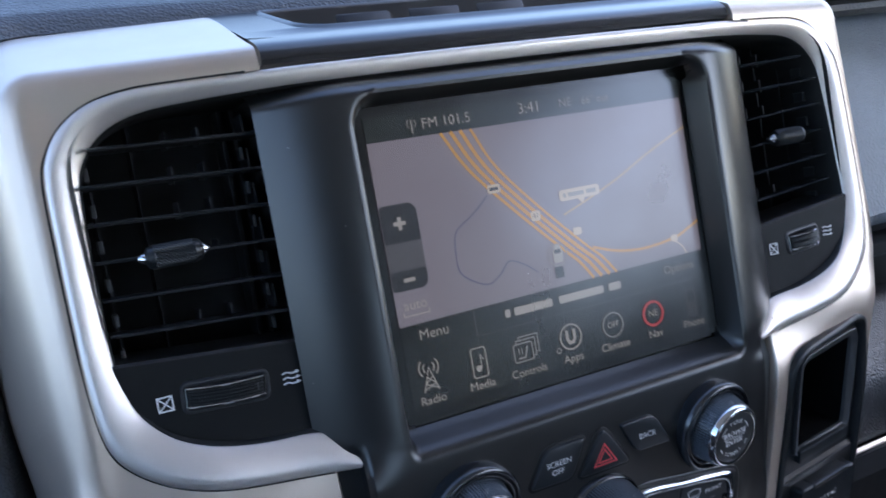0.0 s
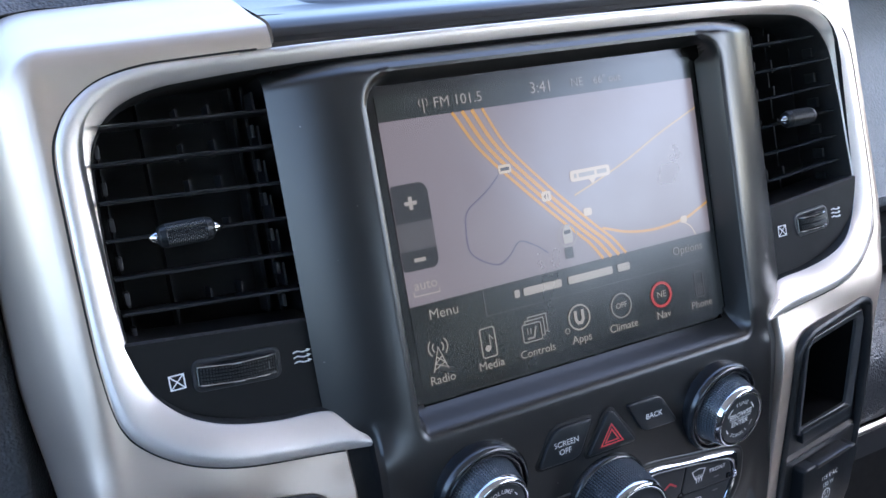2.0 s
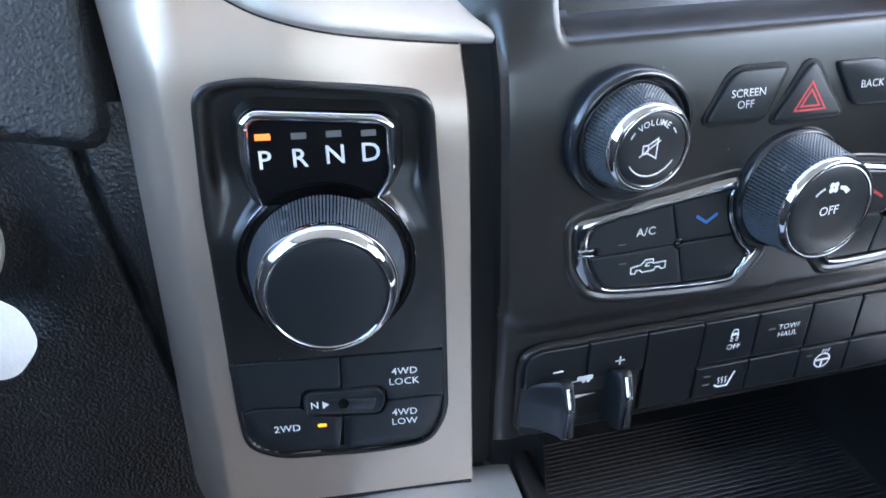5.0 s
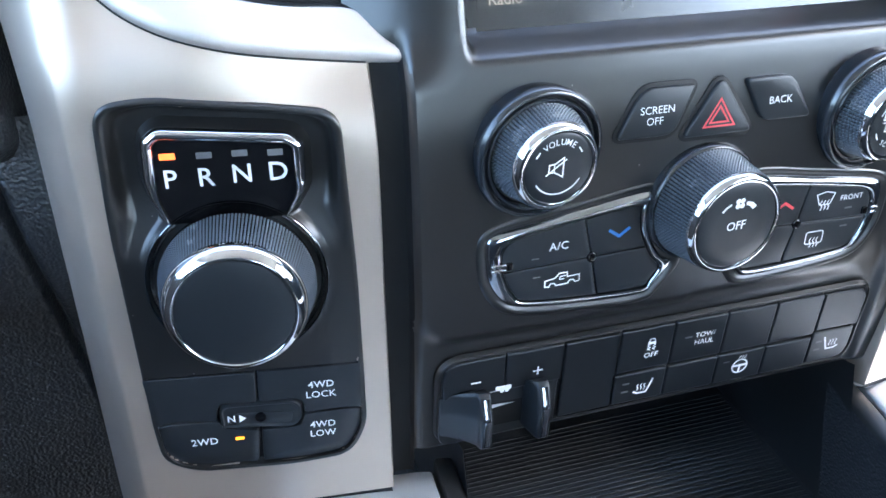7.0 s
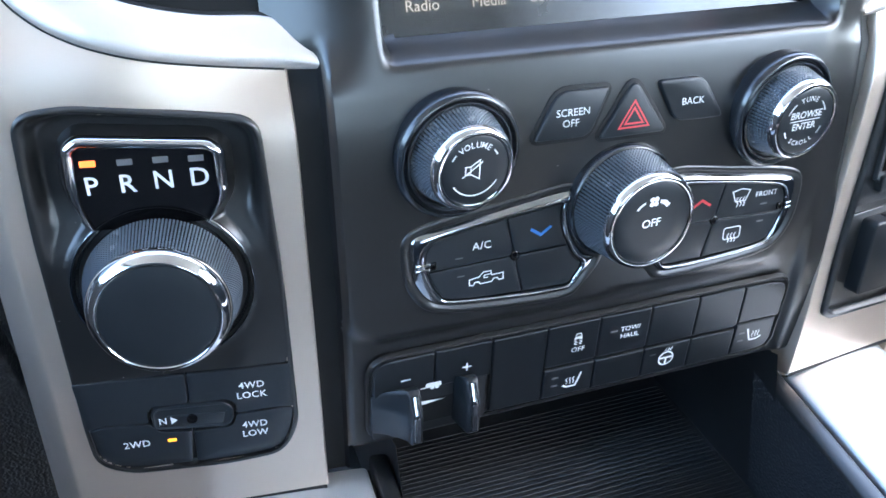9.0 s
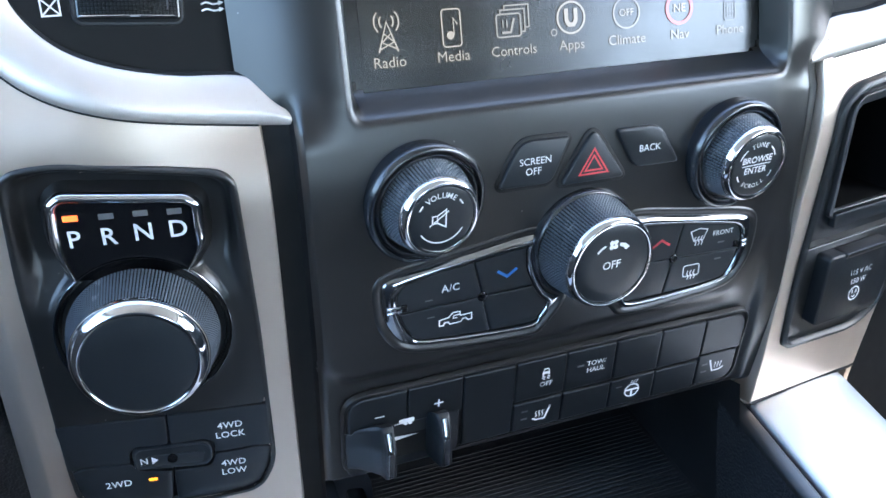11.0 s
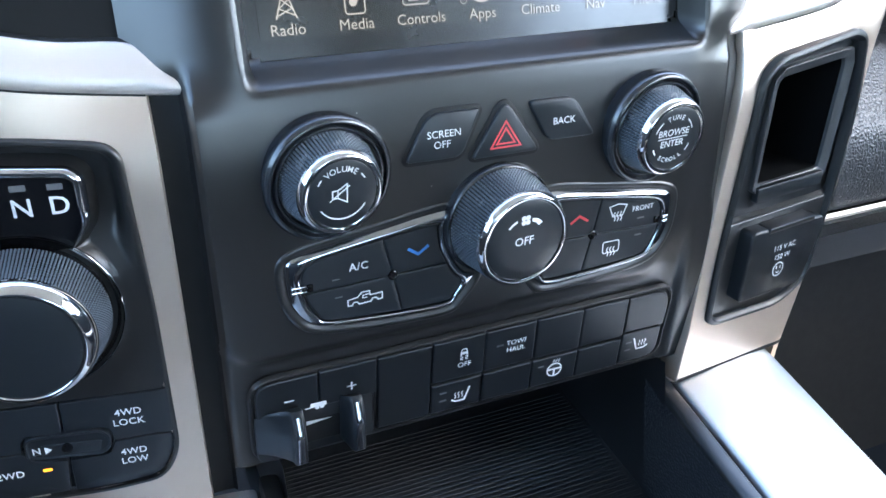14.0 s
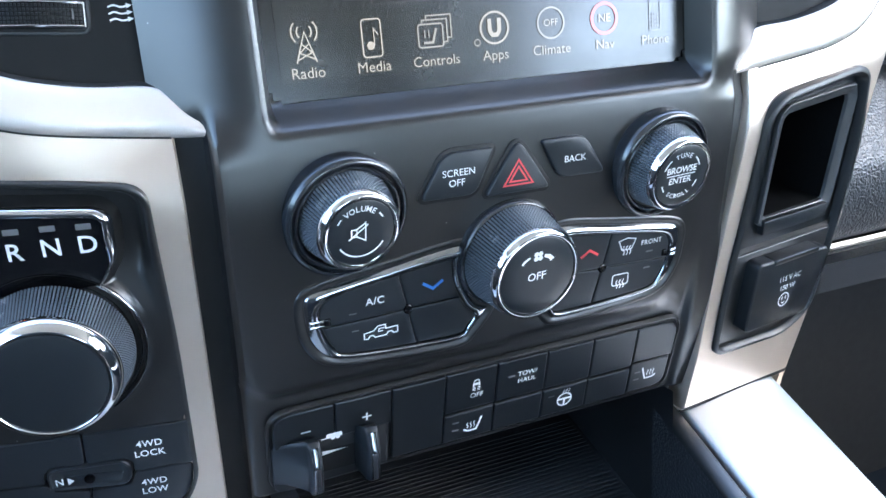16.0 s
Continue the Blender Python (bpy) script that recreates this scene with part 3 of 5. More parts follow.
    # words
    for text, u, v, size, mat, al in (("FM 101.5", -56.9, 117, 6.4, LCD_WHITE, "LEFT"), ("3:41", -2.6, 117.4, 7.2, LCD_WHITE, "CENTER"), ("NE", 17, 117.4, 5.6, LCD_GREY, "CENTER"),
                                      ("66\u00b0 out", 34, 117.2, 5.2, LCD_GREY, "CENTER"), ("Menu", -75, 28.3, 6.4, LCD_WHITE, "LEFT"), ("Options", 68.5, 29, 5.8, LCD_GREY, "CENTER")):
        P("display_word", lettering(text, size, al, w=-0.2).at(Matrix.Translation((u, v, 0))), mat)
    P("aerial_sign", Geo().stroke([(-61.5, 113.4), (-61.5, 119.5)], 0.6, -0.2).stroke(arc(-61.5, 117.8, 2, -50, 50, 8), 0.4, -0.2).stroke(arc(-61.5, 117.8, 2, 130, 230, 8), 0.4, -0.2), LCD_WHITE)
    P("menu_divider", Geo().stroke([(-47.6, 21.6), (-47.6, 33)], 0.6, -0.3).stroke([(-47, 21.6), (84, 21.6)], 0.25, -0.3), LCD_DIM)
    for i, text in enumerate(("Radio", "Media", "Controls", "Apps", "Climate", "Nav", "Phone")):
        P("menu_word", lettering(text, 5.4 if i != 2 else 5.2, w=-0.2).at(Matrix.Translation((-73.2 + 24.4 * i, -0.2, 0))), LCD_WHITE if i < 6 else LCD_GREY)

    def at(i):
        return -73.2 + 24.4 * i, 10.0

    u, v = at(0)
    g = Geo().stroke([(u - 3.6, v - 6.5), (u, v + 4), (u + 3.6, v - 6.5)], 0.6, -0.2).stroke([(u - 2.4, v - 3), (u + 3.2, v - 5.5)], 0.45, -0.19).stroke([(u + 2.4, v - 3), (u - 3.2, v - 5.5)], 0.45, -0.18).stroke([(u - 1.4, v), (u + 2.2, v - 3)], 0.45, -0.19).stroke([(u + 1.4, v), (u - 2.2, v - 3)], 0.45, -0.18)
    for r in (2.6, 4.6):
        g.stroke(arc(u, v + 4, r, -45, 45, 8), 0.6, -0.2).stroke(arc(u, v + 4, r, 135, 225, 8), 0.6, -0.2)
    P("radio_symbol", g, LCD_WHITE)
    u, v = at(1)
    g = Geo().stroke(rrect(u - 3.6, v - 6.6, u + 3.6, v + 6.6, 1.2), 0.55, -0.2, True).fill(arc(u - 0.6, v - 2.6, 1.5, 0, 360, 12)[:-1], -0.2).stroke([(u + 0.8, v - 2.6), (u + 0.8, v + 3.4), (u + 2.4, v + 1)], 0.5, -0.18)
    P("media_symbol", g, LCD_WHITE)
    u, v = at(2)
    g = Geo().stroke(rrect(u - 6.6, v - 5, u + 3.2, v + 3.2, 1), 0.6, -0.2, True)
    for k in (1, 2):
        a, b, c, e = u - 6.6 + 1.7 * k, v + 3.2 + 1.5 * k, u + 3.2 + 1.7 * k, v - 5 + 1.5 * k
        g.stroke([(a, b - 1.5), (a, b), (c, b), (c, e), (c - 1.6, e)], 0.55, -0.2)
    g.stroke([(u - 4.6, v - 3.4), (u - 1, v - 3.4), (u + 0.6, v + 1.6)], 0.9, -0.18).stroke([(u - 4, v - 1.6), (u - 4, v + 1.2)], 0.5, -0.18).stroke([(u - 2.4, v - 1.6), (u - 2.4, v + 1.2)], 0.5, -0.18)
    P("controls_symbol", g, LCD_GREY)
    u, v = at(3)
    P("apps_symbol", Geo().stroke(arc(u, v, 5.8, 0, 360, 32)[:-1], 0.8, -0.2, True).stroke([(u - 2, v + 3.4), (u - 2, v - 1), (u - 1, v - 2.6), (u + 1, v - 2.6), (u + 2, v - 1), (u + 2, v + 3.4)], 1.6, -0.18).stroke(arc(u - 7.5, v - 5, 1.2, 0, 360, 12)[:-1], 0.35, -0.2, True), LCD_WHITE)
    u, v = at(4)
    P("climate_symbol", Geo().stroke(arc(u, v, 5.8, 0, 360, 32)[:-1], 0.7, -0.2, True), LCD_GREY)
    P("display_word", lettering("OFF", 3.8, w=-0.2, bold=0.01).at(Matrix.Translation((u, v, 0))), LCD_WHITE)
    u, v = at(5)
    P("nav_symbol", Geo().stroke(arc(u, v, 5.8, 0, 360, 32)[:-1], 1.3, -0.2, True), LCD_RED)
    P("display_word", lettering("NE", 4.6, w=-0.18, bold=0.01).at(Matrix.Translation((u, v, 0))), LCD_WHITE)
    u, v = at(6)
    g = Geo().stroke(rrect(u - 2.6, v - 6.4, u + 2.6, v + 6.4, 1), 0.45, -0.2, True)
    for i in range(3):
        for j in range(4):
            g.fill(rrect(u - 1.7 + 1.25 * i, v - 5 + 1.5 * j, u - 0.8 + 1.25 * i, v - 4.1 + 1.5 * j, 0.2, 2), -0.2)
    P("phone_symbol", g, LCD_DIM)


build_display()


# ---- knobs ----
def knob(name, x, z, label, collar, grip, ring, height, yaw=0.0, pitch=0.0, category="knob"):
    m = frame_on(face, x, z) @ Matrix.Rotation(radians(yaw), 4, "Y") @ Matrix.Rotation(radians(pitch), 4, "X")
    k = thing(name, tuple(m.translation), label, category, group="centre stack knobs")
    if collar - grip > 4:
        c, h = collar - 0.7, 2.4
        dish = [(c - 0.2, -4.5), (c - 0.1, h - 2.0), (c + 0.7, h - 0.8), (c + 0.6, h + 0.4), (c - 0.1, h + 1.5), (c - 0.9, h + 2.1), (c - 1.5, h + 2.1), (c - 1.9, h + 1.4), (c - 2.0, h + 0.2), (c - 2.3, h + 0.2), (c - 2.5, h + 1.0), (c - 3.0, h + 1.6), (c - 3.7, h + 1.7), (c - 4.4, h + 1.0), (grip + 0.7, 2.0), (grip + 0.2, 0)]
    else:
        dish = [(collar + 1.0, -2.5), (collar + 0.6, 1.0), (collar, 2.0), (collar - 0.4, 2.2), (grip + 0.1, 1.8), (grip - 0.1, 0)]
    seat = m @ Matrix.Translation((0.5, -0.7, 0)) if collar - grip > 4 else m
    part("collar", Geo().lathe(dish, 90).at(seat), COLLAR, k)
    cone = (grip, 1.0, ring + 1.2, height - 2.6)
    body = part("grip", Geo().lathe([(cone[0] - 0.4, 1.0), (cone[2] - 0.4, cone[3]), (cone[2] - 2, cone[3])], 72).at(m), COLLAR, k)
    part("knurl", Geo().studs(*cone, round(grip * 4.6), 0.18).at(m), GRIP, body, "knurled black rubber grip", sharp=20)
    part("ring", Geo().lathe([(ring + 1.3, height - 2.9), (ring + 1.1, height - 1.9), (ring + 0.5, height - 0.6), (ring - 0.1, height - 0.1), (ring - 0.8, height), (ring - 1.5, height - 0.3), (ring - 1.7, height - 1.2)], 72).at(m), CHROME, k, "polished chrome ring")
    cap = part("cap", Geo().lathe([(ring - 1.75, height - 1.2), (ring - 1.75, height - 0.5), (ring - 2.3, height - 0.2), ((ring - 2.3) * 0.6, height - 0.1), (0.001, height - 0.06)], 60).at(m), BUTTON, k)
    return k, cap, m @ Matrix.Translation((0, 0, height))


k, cap, m = knob("volume_knob", -69.15, -49.35, "black knurled volume knob with a chrome ring", 23.6, 18.0, 14.1, 16.0, 5.5, 7.4)
m = m @ Matrix.Translation((-0.5, 0.6, 0))
icon("word", arc_lettering("VOLUME", 3.0, 8.9, 90, 13.6, bold=0.03).at(m), PRINT, cap)
icon("arc_mark", Geo().stroke(arc(0, 0, 9.4, 138, 152, 5), 0.55).stroke(arc(0, 0, 9.4, 28, 42, 5), 0.55).stroke(arc(0.4, 0, 9.4, 212, 328, 20), 0.5).at(m), PRINT, cap)
icon("speaker_symbol", Geo().stroke([(-3.3, -1.4), (-1.4, -1.4), (1.9, -3.4), (1.9, 3.4), (-1.4, 1.4), (-3.3, 1.4)], 0.5, closed=True).stroke([(-1.4, -1.4), (-1.4, 1.4)], 0.4, 0.13).stroke([(-4.4, -2.3), (2.9, 2.7)], 0.5, 0.14).at(m), PRINT, cap)

k, cap, m = knob("tuner_knob", 65.6, -48.8, "black knurled tuner knob with a chrome ring", 23.6, 18.0, 14.8, 15.0, 5.3, 7.8)
m = m @ Matrix.Translation((-1.2, 0.4, 0))
for text, v in (("BROWSE", 2.6), ("ENTER", -2.0)):
    icon("word", lettering(text, 3.9, bold=0.05).at(m @ Matrix.Translation((0, v, 0))), PRINT, cap)
icon("rule", Geo().stroke([(-7.4, 0.4), (7.4, 0.4)], 0.4).at(m), PRINT, cap)
icon("word", arc_lettering("TUNE", 2.9, 8.9, 90, 15, bold=0.03).at(m), PRINT, cap)
icon("word", arc_lettering("SCROLL", 2.7, 9.0, 270, 13.5, bold=0.03, upright=False).at(m), PRINT, cap)
g = Geo()
for a0, a1 in ((130, 160), (20, 50), (200, 218), (322, 340)):
    g.stroke(arc(0, 0, 9.6, a0, a1, 6), 0.55)
icon("arc_mark", g.at(m), PRINT, cap)

k, cap, m = knob("fan_knob", -1.5, -77.3, "large black knurled fan knob with a chrome ring", 22.6, 21.6, 18.2, 20.5, 4.2, 2.2)
m = m @ Matrix.Translation((-0.8, 0.2, 0))
icon("word", lettering("OFF", 4.7, bold=0.05).at(m), PRINT, cap)
icon("arc_mark", Geo().stroke(smooth_path([(-7.0, 6.4), (-5.6, 7.8), (-3.6, 8.9)], 4), 0.9).at(m), PRINT, cap)
g = Geo().fill([(2.8, 9.2), (2.7, 7.9), (4.6, 7.0), (5.8, 5.6), (7.4, 6.8), (5.4, 8.6)])
for a in (45, 135, 225, 315):
    g.fill([(p[0] + 1.3 * math.cos(radians(a)), p[1] + 8.8 + 1.3 * math.sin(radians(a))) for p in arc(0, 0, 1.05, 0, 360, 10)[:-1]], 0.12 + a * 0.0001)
icon("fan_symbol", g.at(m), PRINT, cap)


# ---- push buttons above the climate controls ----
def push_button(name, outline, r, label, cx, cz):
    m = frame_on(face, cx, cz)
    pts = rpoly(flat(outline, face, 0, cx, cz), r, 5)
    b = thing(name, tuple(m.translation), label, "button", group="push buttons")
    part("gap", Geo().pad(inset(pts, -1.5), [(0, -0.3), (0, 0.25), (0.3, 0.42)]).at(m), GAP, b, "dark shut line round the button")
    part("cap", Geo().pad(pts, [(0, -0.2), (0, 0.9), (0.12, 1.25), (0.4, 1.5), (0.8, 1.65)]).at(m), BUTTON, b, sharp=24)
    return b, m @ Matrix.Translation((0, 0, 1.65))


b, m = push_button("screen_off_button", [(-40.5, -49.5), (-18, -49.8), (-9.8, -32.6), (-30.5, -32.4)], [3, 4, 2.5, 5], "black button lettered for screen off", -25, -42)
for text, v in (("SCREEN", 1.8), ("OFF", -2.1)):
    icon("word", lettering(text, 3.8, bold=0.01).at(m @ Matrix.Translation((0.2 - 0.9 * (text == "OFF"), v - 0.1, 0))), PRINT, b)
b, m = push_button("hazard_button", [(-14.4, -51.6), (14.4, -51.6), (0, -30.4)], [3, 3, 5], "black triangular hazard button with red triangle", 0, -45)
icon("hazard_triangle", Geo().stroke([(-6.2, -3.4), (6.2, -3.4), (0, 6.4)], 0.7, closed=True).stroke([(-3.7, -2), (3.7, -2), (0, 3.7)], 0.7, closed=True).at(m), RED, b)
b, m = push_button("back_button", [(9.6, -32.6), (29.5, -32.6), (39.2, -48.9), (18, -48.6)], [2.5, 5, 3, 4], "black button lettered back", 25, -41.5)
icon("word", lettering("BACK", 3.8, bold=0.01).at(m @ Matrix.Translation((-0.2, 0, 0))), PRINT, b)


# ---- climate button pods ----
POD_OUT = [(-23.3, -70.1), (-52, -73.6), (-74.3, -76.6), (-82, -78.2), (-85.4, -80), (-86.5, -83.2), (-86.4, -88.6), (-85.3, -96), (-81.6, -102.9), (-76.2, -107.2), (-64.8, -109.4), (-41, -111.2), (-23.6, -111.4), (-19, -108.6), (-11.4, -99.4), (-15.6, -97.2), (-20, -91.5), (-22.8, -84), (-23.8, -76)]
POD_IN = [(-27.4, -74.4), (-48.7, -76.6), (-70.2, -79.7), (-77.6, -81.6), (-80.7, -85), (-81.2, -89.6), (-79.1, -97.2), (-76, -102.8), (-71.7, -105.8), (-53, -107.8), (-25, -108.8), (-20.4, -105.6), (-17.2, -100.4), (-21, -96), (-24.2, -90), (-26.4, -84), (-27.2, -77)]


def pod(s):
    cx, cz = 54 * s, -91
    m = frame_on(face, cx, cz)

    def place(raw):
        """The outline on the face; the passenger's pod is a shade narrower."""
        loc = flat([(x if s < 0 else 0.945 * -x - 0.4, z) for x, z in raw], face, 0, cx, cz)
        area = sum(a[0] * b[1] - b[0] * a[1] for a, b in zip(loc, loc[1:] + loc[:1]))
        return loc if area > 0 else loc[::-1]

    c0 = flat([(-45.8 if s < 0 else 42.4, -92.2)], face, 0, cx, cz)[0]
    n = 220
    outer = rays(round_loop(place(POD_OUT)), c0, n)
    inner = rays(round_loop(place(POD_IN)), c0, n)
    p = thing("climate_button_pod", tuple(m.translation), "black climate button pod in a chrome frame", "climate controls", group="climate pods")
    part("well", Geo().rows([[(*q, w) for q in inset(outer, d)] for d, w in ((-4.2, -1.2), (-3.4, 0.3), (-2.4, 0.75), (-1.2, 0.6), (-0.5, 0.1), (0.4, -0.2))], True).at(m), BLACK, p, "rounded black lip round the frame", sharp=60)
    rows = []
    for f, w in ((-0.03, -0.4), (0.0, 0.2), (0.1, 0.75), (0.3, 1.35), (0.55, 1.8), (0.75, 1.9), (0.88, 1.75), (0.97, 1.3), (1.0, 0.9), (1.01, -0.5)):
        rows.append([(a[0] + (b[0] - a[0]) * f, a[1] + (b[1] - a[1]) * f, w) for a, b in zip(outer, inner)])
    part("chrome_frame", Geo().rows(rows, True).at(m), FRAME, p, "broad chrome frame", sharp=60)
    # four buttons, cut by two seams
    ground = inset(inner, 0.15)
    lean = -0.22 * -s
    part("seam_ground", Geo().pad(ground, [(0, -0.7), (0, -0.3)]).at(m), GAP, p)

    def clip(poly, a, b, c):
        out = []
        for i, q in enumerate(poly):
            r = poly[(i + 1) % len(poly)]
            dq, dr = a * q[0] + b * q[1] + c, a * r[0] + b * r[1] + c
            if dq >= 0:
                out.append(q)
            if dq * dr < 0:
                t = dq / (dq - dr)
                out.append((q[0] + (r[0] - q[0]) * t, q[1] + (r[1] - q[1]) * t))
        return out

    slope = 0.03 * -s
    keys = inset(inner, 0.45)
    for i in (1, -1):
        for j in (1, -1):
            # first seam: upright, leaning; second: level
            poly = clip(keys, i, -i * lean, i * (-c0[0] + lean * c0[1]) - 0.22)
            poly = clip(poly, -j * slope, j, j * (-c0[1] + slope * c0[0]) - 0.22)
            # the lower keys roll off at their foot, the upper ones a little at their head
            lower = (lambda u, v: 1.0 * (1 - sstep(-19.5, -14.5, v))) if j < 0 else (lambda u, v: 0.0)
            part("button", radial(poly, [(1.0, -0.4), (1.0, 0.7), (0.99, 1.0), (0.97, 1.12), (0.9, 1.15), (0.8, 1.18), (0.65, 1.2), (0.4, 1.2), (0.02, 1.2)], lower).at(m), BUTTON, p, sharp=24)
    part("hub", Geo().lathe([(2.0, 0.4), (2.0, 1.3), (1.5, 1.55), (1.2, 1.2), (0.001, 1.1)], 24).at(m @ Matrix.Translation((*c0, 0))), GLOSSBLACK, p)
    e = flat([(-82.2 if s < 0 else 78.0, -90.6)], face, 0, cx, cz)[0]
    half = 3.0 if s < 0 else 1.6
    for v in (1.0, -1.0):
        part("hinge", Geo().box(-half, v - 0.6, 0.4, half, v + 0.6, 2.3, 0.5, 0.5).at(m @ Matrix.Translation((*e, 0))), CHROME, p, "small chrome hinge bead")
    part("hinge_end", Geo().box(-1.2, -1.5, 0.4, 1.2, 1.5, 2.0, 0.4, 0.5).at(m @ Matrix.Translation((e[0] - 4.2 * s, e[1], 0))), GLOSSBLACK, p)
    return p, m @ Matrix.Translation((0, 0, 1.2)), (lambda x, z: Matrix.Translation((*flat([(x, z)], face, 0, cx, cz)[0], 0)))


p, m, at = pod(-1)
icon("word", lettering("A/C", 4.3, bold=0.04, spacing=1.08).at(m @ at(-59.1, -85.8)), PRINT, p)
icon("down_mark", Geo().stroke([(-4.2, 1.7), (0, -1.2), (4.2, 1.7)], 1.2).at(m @ at(-35.4, -84.2)), BLUE, p)
icon("truck_symbol", Geo().stroke([(-7, -2.2), (-7, 0.2), (-3.2, 0.8), (-1.4, 2.6), (1.6, 2.6), (1.8, 0.8), (6.6, 1.0), (6.6, -1.6), (5, -1.8), (4.2, -0.8), (2.8, -0.8), (2, -2), (-2.6, -2.2), (-3.4, -1.2), (-4.8, -1.2), (-5.4, -2.4)], 0.5, closed=True).stroke([(1.4, 1.4), (-1.0, 1.2), (-1.2, 0.1), (0.6, 0.1)], 0.45, 0.13).at(m @ at(-57.0, -99.1)), PRINT, p)
for x, z in ((-68.1, -89.4), (-67.4, -96.8)):
    icon("marker_lamp", Geo().fill(rrect(-1.5, -0.3, 1.5, 0.3, 0.2, 2)).at(m @ at(x, z)), DIMPRINT, p)
p, m, at = pod(1)
icon("up_mark", Geo().stroke([(-4.2, -1.4), (0, 1.4), (4.2, -1.4)], 1.1).at(m @ at(35.4, -84.0)), RED, p)
icon("word", lettering("FRONT", 3.1, bold=0.03, spacing=1.08).at(m @ at(66.4, -84.0)), PRINT, p)


def heat_lines(u, v, w=0.13):
    g = Geo()
    for k in (-1.6, 0, 1.6):
        g.stroke(smooth_path([(u + k, v - 2.6), (u + k + 0.5, v - 1.2), (u + k - 0.4, v + 0.2), (u + k + 0.3, v + 1.6)], 3), 0.5, w)
    return g


icon("front_demist_symbol", Geo().stroke([(-4.2, 3), (0, 4.0), (4.2, 3), (2.4, -1.4), (-2.4, -1.4)], 0.5, closed=True).join(heat_lines(0, -1.2)).at(m @ at(53.9, -84.2)), PRINT, p)
icon("rear_demist_symbol", Geo().stroke(rrect(-4, -2.2, 4, 3, 1, 3), 0.5, closed=True).join(heat_lines(0, -1.2)).at(m @ at(52.0, -99.6)), PRINT, p)
for x, z in ((65.8, -88.4), (65.3, -96)):
    icon("marker_lamp", Geo().fill(rrect(-1.7, -0.4, 1.7, 0.4, 0.2, 2)).at(m @ at(x, z)), DIMPRINT, p)


# ---- switch bank under the climate controls ----
def low(x, z):
    return face(x, z) + 3.0


def switch_bank():
    bank = thing("switch_bank", (-6, low(0, -147), -147), "two rows of black rocker switches with white symbols", "switch panel")
    edges = [-102.2, -76.7, -52.4, -28.2, -4.0, 20.5, 44.1, 67.6, 90.4]

    def cap(x0, x1, z0, z1, r, name="switch", lean=True):
        cx, cz = (x0 + x1) / 2, (z0 + z1) / 2
        m = frame_on(low, cx, cz)
        loc = flat([(x0, z0), (x1, z0), (x1, z1), (x0, z1)], low, 0, cx, cz)
        pts = rpoly(loc, r, 5)
        ob = part(name, Geo().pad(inset(pts, 0.18), [(0, -2), (0, 2.8), (0.2, 3.25), (0.7, 3.5)]).at(m), SWITCH, bank, sharp=18)
        return ob, m @ Matrix.Translation((0, 0, 3.5))

    cx, cz = -6, -147
    m = frame_on(low, cx, cz)
    pts = rpoly(flat([(-103.4, -165.6), (91.2, -165.6), (91.6, -126.4), (-103.4, -127)], low, 0, cx, cz), [6, 8, 8, 10], 6)
    part("surround", Geo().pad(pts, [(0, -1.5), (0.1, 2.0), (0.5, 2.3), (1, 1.8)]).at(m), GAP, bank)
    part("lip", Geo().pad(pts, [(-1.3, 0.6), (-1.0, 1.9), (-0.6, 2.5), (-0.3, 2.5), (-0.1, 2.0), (0.1, 0)], cap=False).at(m), BLACK, bank, "rounded black lip")
    split = -148.9
    icons = {}
    for i in range(8):
        x0, x1 = edges[i], edges[i + 1]
        top = -127.6 - (0.0 if 0 < i < 7 else 0.2)
        bottom = {0: -144.4, 1: -144.8, 2: -164.8, 7: -146.8}.get(i, split + 0.75)
        r = [1.2, 1.2, 1.2, 1.2]
        if i == 0:
            r = [1.2, 1.2, 1.2, 9]
        if i == 7:
            r = [1.2, 1.2, 8, 1.2]
        icons[i] = cap(x0, x1, bottom, top, r)
    for i in range(3, 8):
        icons[i + 10] = cap(edges[i], edges[i + 1] - (1.2 if i == 7 else 0), -164.8 + (0.8 if i == 7 else 0), -147.4 if i == 7 else split - 0.55, [1.2, 7 if i == 7 else 1.2, 1.2, 1.2])

    def mark(i, name, geo, u=0.0, v=0.0, mat=PRINT):
        ob, m = icons[i]
        icon(name, geo.at(m @ Matrix.Translation((u, v, 0))), mat, ob)

    mark(0, "minus_mark", Geo().stroke([(-2, 0), (2, 0)], 0.7), 0.6, -2.2)
    mark(1, "plus_mark", Geo().stroke([(-2, 0), (2, 0)], 0.7).stroke([(0, -2), (0, 2)], 0.7, 0.13), 1.2, -1.8)
    car = Geo().stroke([(-1.7, 1.6), (-1.1, 3.6), (1.1, 3.6), (1.7, 1.6)], 0.55).fill([(-2.2, 0.2), (2.2, 0.2), (2.0, 1.8), (-2.0, 1.8)], 0.13).fill([(-2.1, -0.6), (-1.2, -0.6), (-1.2, 0.2), (-2.1, 0.2)], 0.14).fill([(1.2, -0.6), (2.1, -0.6), (2.1, 0.2), (1.2, 0.2)], 0.14).stroke(smooth_path([(-2.2, -1.0), (-0.6, -1.8), (-2, -2.6), (-0.4, -3.4)], 4), 0.5).stroke(smooth_path([(0.8, -1.0), (2.2, -1.8), (0.8, -2.6), (2.2, -3.4)], 4), 0.5)
    mark(3, "stability_symbol", car.at(Matrix.Scale(0.82, 4)), 2.2, 1.9)
    mark(3, "word", lettering("OFF", 3.6, bold=0.012), 2.6, -3.6)
